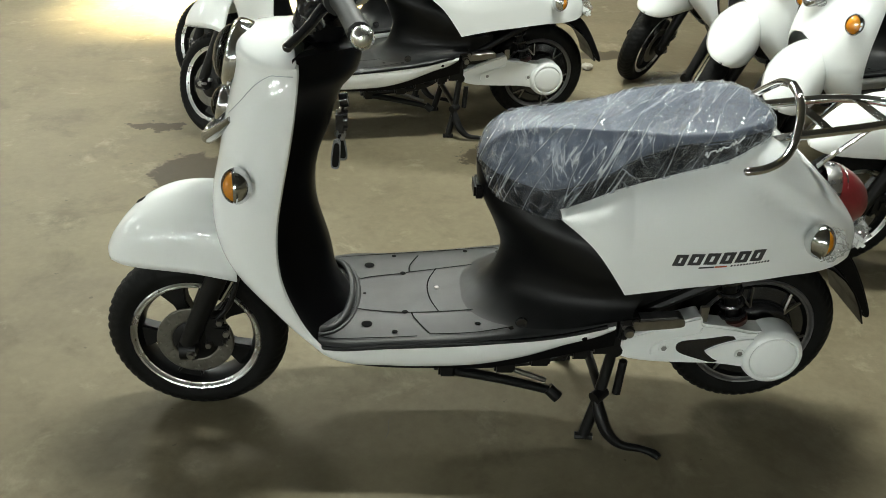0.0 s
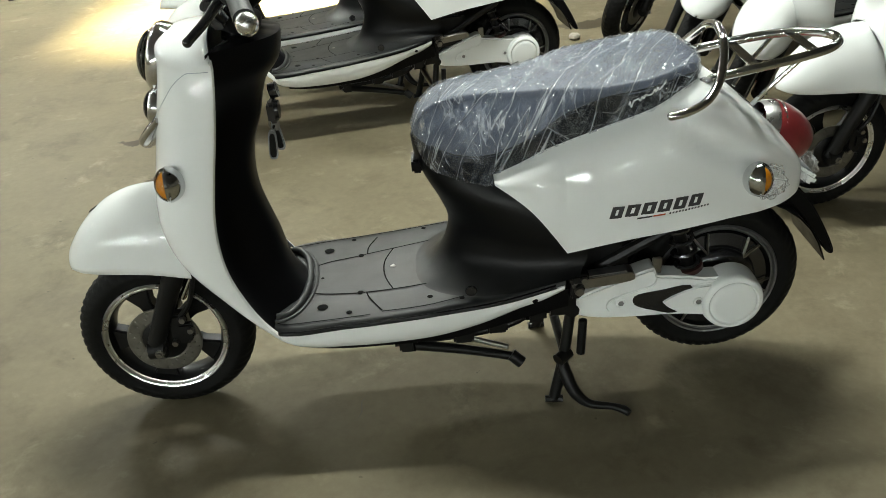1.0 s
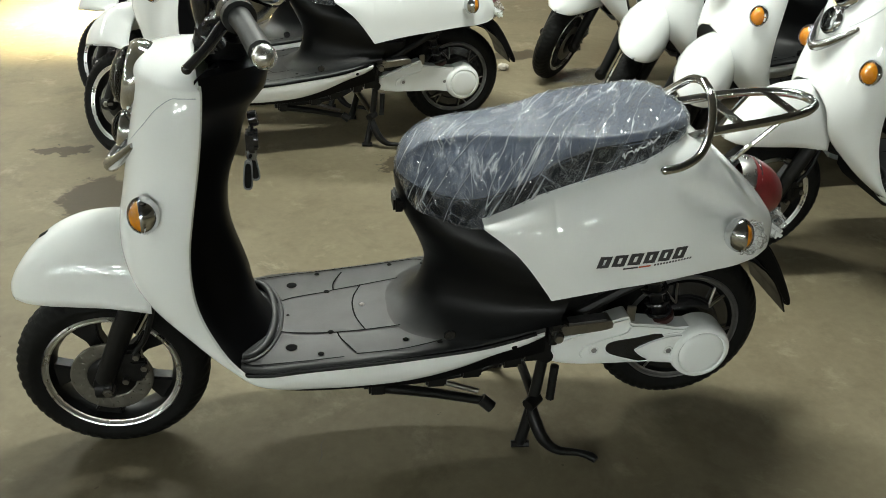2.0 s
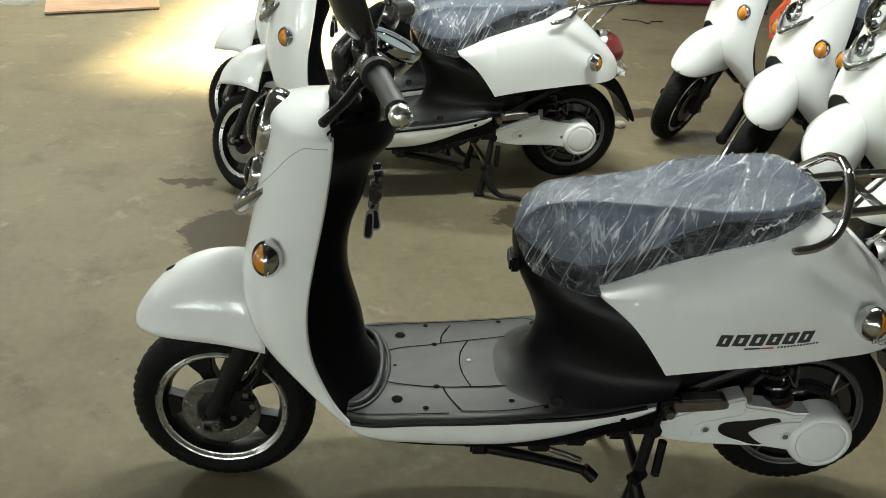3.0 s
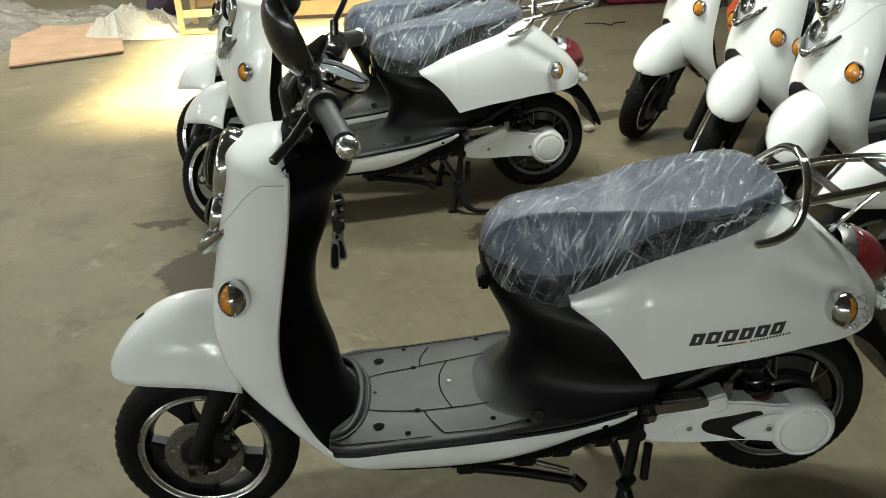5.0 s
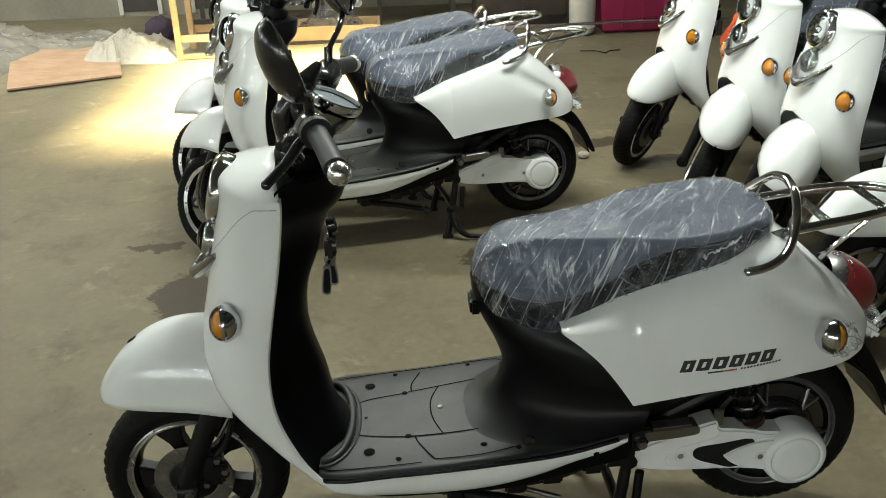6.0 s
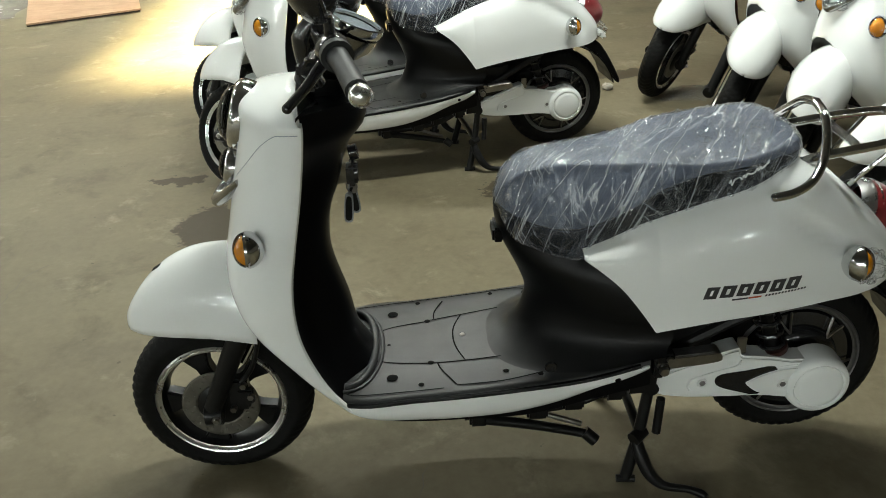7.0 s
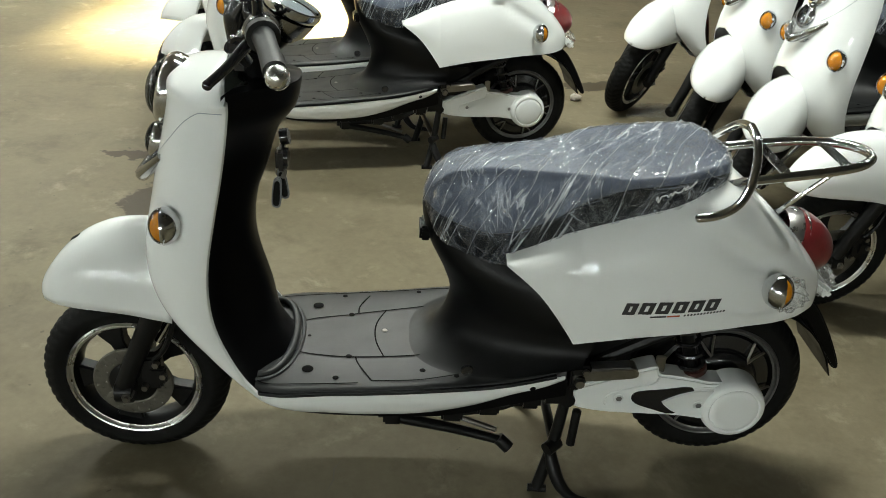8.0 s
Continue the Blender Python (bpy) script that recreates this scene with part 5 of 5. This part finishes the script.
for i, wd in enumerate(spans):
    z0, h, t = 0.4975 + (x - 0.3535) * 0.055, 0.0245, 0.0092
    outer = slanted(x, z0, wd - 0.003, h)
    low, high = 0.0058, h - 0.0058
    bars = [slanted(x, z0, t, h), slanted(x + wd - 0.003 - t, z0, t, h), slanted(x + t * 0.8, z0, wd - 0.003 - 1.6 * t, 0.0058)]
    bars.append([(px + high * 0.28, pz + high) for px, pz in slanted(x + t * 0.8, z0, wd - 0.003 - 1.6 * t, 0.0058)])
    part("emblem_block", join(*[on_side(b, 0.0012 + 0.0002 * k) for k, b in enumerate(bars)]), DECAL, body, "dark slanted emblem shape")
    x += wd + 0.0035
part("emblem_line", on_side(slanted(0.408, 0.4915, 0.030, 0.0028)), DECAL, body)
part("emblem_line", on_side(slanted(0.440, 0.4935, 0.024, 0.0028)), DECAL_RED, body)
for i in range(13):
    part("small_bar", on_side(slanted(0.472 + i * 0.0064, 0.4955 + i * 0.0005, 0.0032, 0.0034)), DECAL, body)


# ---------------------------------------------------------------- the hall


def slab(name, b, mat, label, category):
    return single(name, box(*b), mat, label, category, kind="structure")


def floor_sheet():
    rows = [[(x, y, 0.0) for x in np.linspace(X0, X1, 9)] for y in np.linspace(Y0, Y1, 9)]
    return grid(rows)


fl = single("floor", floor_sheet(), FLOOR, "worn tan concrete floor with damp stains and hairline cracks", "floor", kind="structure")
slab("wall_north", (X0, Y1, 0, X1, Y1 + 0.24, CEIL), WALL, "stained pale plaster wall of the hall", "wall")
slab("wall_south", (X0, Y0 - 0.24, 0, X1, Y0, CEIL), WALL, "stained pale plaster wall of the hall", "wall")
slab("wall_west", (X0 - 0.24, Y0 - 0.24, 0, X0, Y1 + 0.24, CEIL), WALL, "stained pale plaster wall of the hall", "wall")
slab("wall_east", (X1, Y0 - 0.24, 0, X1 + 0.24, Y1 + 0.24, CEIL), WALL, "stained pale plaster wall of the hall", "wall")
slab("ceiling", (X0 - 0.24, Y0 - 0.24, CEIL, X1 + 0.24, Y1 + 0.24, CEIL + 0.2), ROOF, "plain grey painted ceiling", "ceiling")


# ---------------------------------------------------------------- hairline cracks in the concrete
def crack(points, seed, width=0.0018):
    rnd = random.Random(seed)
    p = []
    for (ax, ay), (bx, by) in zip(points, points[1:]):
        n = max(3, int(math.hypot(bx - ax, by - ay) / 0.03))
        p += [(ax + (bx - ax) * k / n + rnd.uniform(-0.012, 0.012), ay + (by - ay) * k / n + rnd.uniform(-0.012, 0.012)) for k in range(n)]
    p.append(points[-1])
    rows = []
    for i, (x, y) in enumerate(p):
        q, r = p[max(i - 1, 0)], p[min(i + 1, len(p) - 1)]
        d = Vector((r[0] - q[0], r[1] - q[1])).normalized()
        h = width * rnd.uniform(0.25, 1.0) * (0.2 if i in (0, len(p) - 1) else 1.0)
        rows.append([(x - d.y * h, y + d.x * h, 0.0042), (x + d.y * h, y - d.x * h, 0.0042)])
    return grid(rows)


for seed, line in enumerate((
        [(-2.9, 3.60), (-2.56, 3.64), (-2.30, 3.69), (-2.09, 3.70), (-1.91, 3.75), (-1.75, 3.95)],
        [(-1.92, 2.80), (-1.83, 2.90), (-1.70, 2.81), (-1.52, 2.58), (-1.37, 2.50), (-1.21, 2.60), (-0.95, 2.66)],
        [(-1.36, 2.10), (-1.21, 2.12), (-1.15, 2.20)],
        [(-1.72, 0.58), (-1.53, 0.70), (-1.48, 0.78), (-1.47, 0.93), (-1.40, 1.02)],
        [(-0.20, -0.15), (-0.18, -0.06)])):
    single("floor_crack", crack(line, seed), CRACK, "dark hairline crack in the concrete floor", "crack", "cracks in the floor", "structure")


# ---------------------------------------------------------------- things at the back of the hall
def heap(x0, y0, x1, y1, height, seed, nx=60, ny=50, sharp=2.2, edge=0.8, fine=1.0):
    """A crumpled sheet lying in a heap: folds of several sizes, thin at its ragged rim."""
    rows = []
    off = Vector((seed * 3.1, seed * 1.7, 0))
    for j in range(ny + 1):
        row = []
        for i in range(nx + 1):
            u, v = i / nx * 2 - 1, j / ny * 2 - 1
            x, y = x0 + (x1 - x0) * i / nx, y0 + (y1 - y0) * j / ny
            q = Vector((x, y, 0)) + off
            rim = max(0.0, 1 - (abs(u) ** 2.4 + abs(v) ** 2.4)) ** edge
            bent = q + Vector((0.12 * noise.noise(q * 3), 0.12 * noise.noise(q * 3 + Vector((0, 7, 0))), 0))
            f = 0.5 + 0.75 * noise.noise(q * sharp) + 0.34 * (1 - 2 * abs(noise.noise(bent * sharp * 1.6))) ** 2 + 0.20 * fine ** 0.5 * (1 - 2 * abs(noise.noise(bent * sharp * 3.7))) ** 2 + 0.10 * fine * (1 - 2 * abs(noise.noise(bent * sharp * 7.5))) ** 2
            row.append((x + 0.06 * noise.noise(q * 4), y + 0.06 * noise.noise(q * 4 + Vector((9, 0, 0))), 0.006 + height * rim * max(0.04, f)))
        rows.append(row)
    return grid(rows)


single("plastic_sheet", heap(-3.6, 5.75, -2.30, 6.55, 0.10, 3.0, 80, 60, 2.0, fine=0.4), SHEET, "crumpled translucent dust sheet behind the plywood board", "plastic sheet")
single("plastic_sheet", heap(-5.0, 4.75, -2.98, 6.7, 0.34, 2.0, 90, 80, 1.5, fine=0.5), SHEET, "crumpled translucent dust sheet heaped on the floor", "plastic sheet")

board = thing("plywood_board", "reddish plywood board lying on the floor over plastic", "board")
base = [(-2.75, 4.45), (-2.06, 4.75), (-2.44, 6.02), (-3.22, 5.80)]
slab_geo = ([(x, y, z) for z in (0.014, 0.026) for x, y in base], [(3, 2, 1, 0), (4, 5, 6, 7), (0, 1, 5, 4), (1, 2, 6, 5), (2, 3, 7, 6), (3, 0, 4, 7)])
part("panel", slab_geo, PLY, board)
part("batten", ([(x * 0.985 - 0.04, y * 0.99 + 0.05, z) for z in (0.004, 0.014) for x, y in base], slab_geo[1]), DARK_WOOD, board, "dark underside")

single("crumpled_cloth", heap(-2.55, 5.16, -1.80, 5.95, 0.17, 5.0, 110, 110, 4.3, fine=0.9), CLOTH, "heap of pale crumpled cotton cloths", "cloth")
single("dark_cloth", crumpled((-2.05, 6.00, 0.11), (0.13, 0.11, 0.115), 4.4, 0.14, 22, 40), DARK_CLOTH, "bundle of dark purple cloth", "cloth")

# a plain pine frame and what stands round it
stool = thing("wooden_stool", "unpainted pine stool with a low rung", "stool")
for lx, ly in ((-1.76, 5.30), (-1.16, 5.34), (-1.74, 5.72), (-1.14, 5.76)):
    part("leg", box(lx - 0.022, ly - 0.02, 0.0, lx + 0.022, ly + 0.02, 0.62, 0.003), PINE, stool)
for ly in (5.30, 5.74):
    part("rung", box(-1.735, ly - 0.012, 0.13, -1.18, ly + 0.012, 0.185, 0.003), PINE, stool)
part("bottom_rail", box(-1.735, 5.283, 0.004, -1.18, 5.318, 0.034, 0.003), PINE, stool)
part("seat_top", box(-1.82, 5.24, 0.62, -1.10, 5.82, 0.65, 0.004), PINE, stool)

desk = thing("dark_desk", "black steel-framed desk in the shade", "desk")
for lx, ly in ((-1.86, 6.30), (-0.75, 6.30), (-1.86, 6.85), (-0.75, 6.85)):
    part("leg", box(lx - 0.02, ly - 0.02, 0, lx + 0.02, ly + 0.02, 0.72, 0.003), DARK_WOOD, desk)
part("cross_bar", box(-1.84, 6.288, 0.10, -0.77, 6.312, 0.14, 0.003), DARK_WOOD, desk)
part("desktop", box(-1.95, 6.22, 0.72, -0.66, 6.95, 0.75, 0.004), DARK_WOOD, desk)

tray = thing("wooden_crate", "low pine crate holding scraps of film", "crate")
part("front_board", box(-1.08, 5.70, 0.03, -0.22, 5.722, 0.14, 0.002), PINE, tray)
part("back_board", box(-1.08, 6.10, 0.03, -0.22, 6.122, 0.14, 0.002), PINE, tray)
for bx in (-1.08, -0.242):
    part("end_board", box(bx, 5.722, 0.03, bx + 0.022, 6.10, 0.14, 0.002), PINE, tray)
part("bottom_board", box(-1.08, 5.70, 0.0, -0.22, 6.122, 0.028, 0.002), DARK_WOOD, tray)
single("film_scrap", put(heap(-0.98, 5.75, -0.30, 6.07, 0.20, 8.0, 40, 26, 7.0), (0, 0, 0.028)), WRAP, "scraps of clear film in the crate", "film")

bench = thing("grey_bench", "low grey upholstered bench with dark legs", "bench")
part("cushion", box(-0.28, 6.40, 0.22, 0.50, 6.85, 0.36, 0.04), GREY_CLOTH, bench)
part("backrest", box(-0.28, 6.80, 0.36, 0.50, 6.92, 0.74, 0.04), GREY_CLOTH, bench)
for lx in (-0.22, 0.44):
    for ly in (6.46, 6.80):
        part("leg", box(lx - 0.018, ly - 0.018, 0, lx + 0.018, ly + 0.018, 0.22, 0.002), DARK_WOOD, bench)

cabinet = thing("dark_cabinet", "dark brown wooden cabinet against the wall", "cabinet")
part("carcass", box(0.62, 6.10, 0.06, 1.40, 6.60, 0.95, 0.006), DARK_WOOD, cabinet)
part("plinth", box(0.64, 6.13, 0.0, 1.38, 6.58, 0.06), DARK_WOOD, cabinet)
for dx in (0.63, 1.012):
    part("door", box(dx, 6.082, 0.09, dx + 0.375, 6.10, 0.92, 0.004), DARK_WOOD, cabinet)

barrel = thing("plastic_drum", "pale plastic drum with a rounded foot", "drum")
part("drum_body", put(lathe([(0.0, 0.004), (0.085, 0.004), (0.100, 0.02), (0.104, 0.05), (0.108, 0.30), (0.110, 0.42), (0.10, 0.46), (0.0, 0.465)], 36, "z"), (1.435, 5.66, 0)), PALE, barrel)
part("drum_ring", put(lathe([(0.108, 0.052), (0.113, 0.062), (0.1065, 0.075)], 36, "z"), (1.435, 5.66, 0)), PALE, barrel)

tub = thing("magenta_tub", "large magenta plastic tub with a ribbed side", "tub")
tub_out = lambda z, g: [(1.60 - g, 5.62 - g, z), (2.26 + g, 5.62 - g, z), (2.26 + g, 6.02 + g, z), (1.60 - g, 6.02 + g, z)]
part("tub_body", grid([tub_out(0.004, -0.03), tub_out(0.03, 0.0), tub_out(0.12, 0.008), tub_out(0.124, 0.016), tub_out(0.48, 0.04), tub_out(0.48, 0.02), tub_out(0.05, -0.03)], True, True), MAGENTA, tub)
for rx in (1.76, 1.93, 2.10):
    part("rib", box(rx - 0.008, 5.592, 0.05, rx + 0.008, 5.615, 0.44, 0.003), MAGENTA, tub)
part("rim", tube(tub_out(0.48, 0.04) + tub_out(0.48, 0.04)[:1], 0.014, 8, 0), MAGENTA, tub)

pole = thing("steel_bar", "long thin steel bar resting on two blocks", "bar")
part("bar", tube([(0.70, 5.42, 0.125), (2.55, 5.40, 0.135)], 0.011, 10), STEEL, pole)
for px in (0.76, 2.48):
    part("block", box(px - 0.03, 5.37, 0.0, px + 0.03, 5.45, 0.116, 0.004), DARK_WOOD, pole)

for k, (gx, gw) in enumerate(((-2.75, 0.34), (-2.05, 0.16), (-1.2, 0.3))):
    niche = thing("wall_vent", "dark recess low in the pale wall", "vent", "vents low in the wall")
    part("opening", box(gx, Y1 - 0.012, 0.05, gx + gw, Y1 - 0.003, 0.55, 0.002), DARK_WOOD, niche)
    part("surround", join(box(gx - 0.04, Y1 - 0.03, 0.02, gx, Y1 - 0.002, 0.59), box(gx + gw, Y1 - 0.03, 0.02, gx + gw + 0.04, Y1 - 0.002, 0.59), box(gx, Y1 - 0.03, 0.55, gx + gw, Y1 - 0.002, 0.59)), PALE, niche)

# litter on the floor
wire = single("wire_scrap", tube([(1.28, 4.98, 0.006), (1.36, 4.97, 0.006), (1.41, 4.95, 0.006), (1.45, 4.88, 0.006), (1.50, 4.95, 0.006), (1.58, 4.96, 0.006)], 0.004, 6), GLOSS_BLACK, "bent scrap of black wire", "wire")
single("film_scrap", heap(1.00, 2.28, 1.26, 2.50, 0.022, 11.0, 24, 20, 9.0), WRAP, "flat scrap of clear film on the floor", "film")
single("paper_scrap", crumpled((0.775, 2.52, 0.016), (0.030, 0.022, 0.016), 6.0, 0.3, 8, 14), CLOTH, "small crumpled white paper scrap", "paper")
single("orange_bundle", crumpled((1.63, 2.60, 0.53), (0.15, 0.12, 0.20), 2.2, 0.35), ORANGE, "bright orange bundle on the scooter's footboard", "bundle")

# added unseen hood that cuts the lamp's beam to the square patch
patch_ob = thing("work_lamp", "added square-hooded lamp, out of view, that shapes the floor patch", "lamp")
hood = 0.112
for name, b in (("hood_side", (-hood + 0.014, -hood - 0.006, -0.25, -hood + 0.020, hood + 0.006, 0.05)), ("hood_side", (hood, -hood - 0.006, -0.25, hood + 0.006, hood + 0.006, 0.05)), ("hood_side", (-hood, -hood - 0.006, -0.25, hood, -hood, 0.05)), ("hood_side", (-hood, hood, -0.25, hood, hood + 0.006, 0.05)), ("hood_top", (-hood, -hood, 0.044, hood, hood, 0.050))):
    part(name, box(*b), FRAME, patch_ob)
part("hanger", tube([(0, 0, 0.048), (0, 0, 0.92)], 0.006, 6), STEEL, patch_ob)
patch_ob.matrix_world = pose(*PATCH_LAMP)

# lamp housings over the tubes
for tx, ty, watts in TUBES:
    lamp = thing("ceiling_lamp", "hanging twin-tube lamp under the ceiling", "lamp", "hanging lamps")
    part("housing", box(tx - 0.64, ty - 0.08, CEIL - 0.535, tx + 0.64, ty + 0.08, CEIL - 0.46, 0.01), PALE, lamp)
    for hx in (-0.3, 0.3):
        part("hanger", tube([(tx + hx, ty, CEIL - 0.47), (tx + hx, ty, CEIL + 0.02)], 0.004, 6), STEEL, lamp)
arc = [(0.10 * math.cos(math.pi * k / 10), -0.10 * math.sin(math.pi * k / 10)) for k in range(11)]
far_tube = grid([[(x, y, z) for y, z in arc] for x in (-0.60, 0.60)], True, True)
first = None
for tx, ty in FAR_TUBES:
    if first is None:
        first = thing("ceiling_lamp", "hanging lamp with a half-round diffuser under the ceiling", "lamp", "hanging lamps")
        part("housing", box(-0.63, -0.11, 0.003, 0.63, 0.11, 0.06, 0.008), PALE, first)
        part("diffuser", far_tube, GLOW, first, "lit half-round diffuser")
        for hx in (-0.4, 0.4):
            part("hanger", tube([(hx, 0, 0.055), (hx, 0, 0.57)], 0.004, 6), STEEL, first)
        first.matrix_world = pose(tx, ty, CEIL - 0.55)
    else:
        copy_thing(first, pose(tx, ty, CEIL - 0.55))
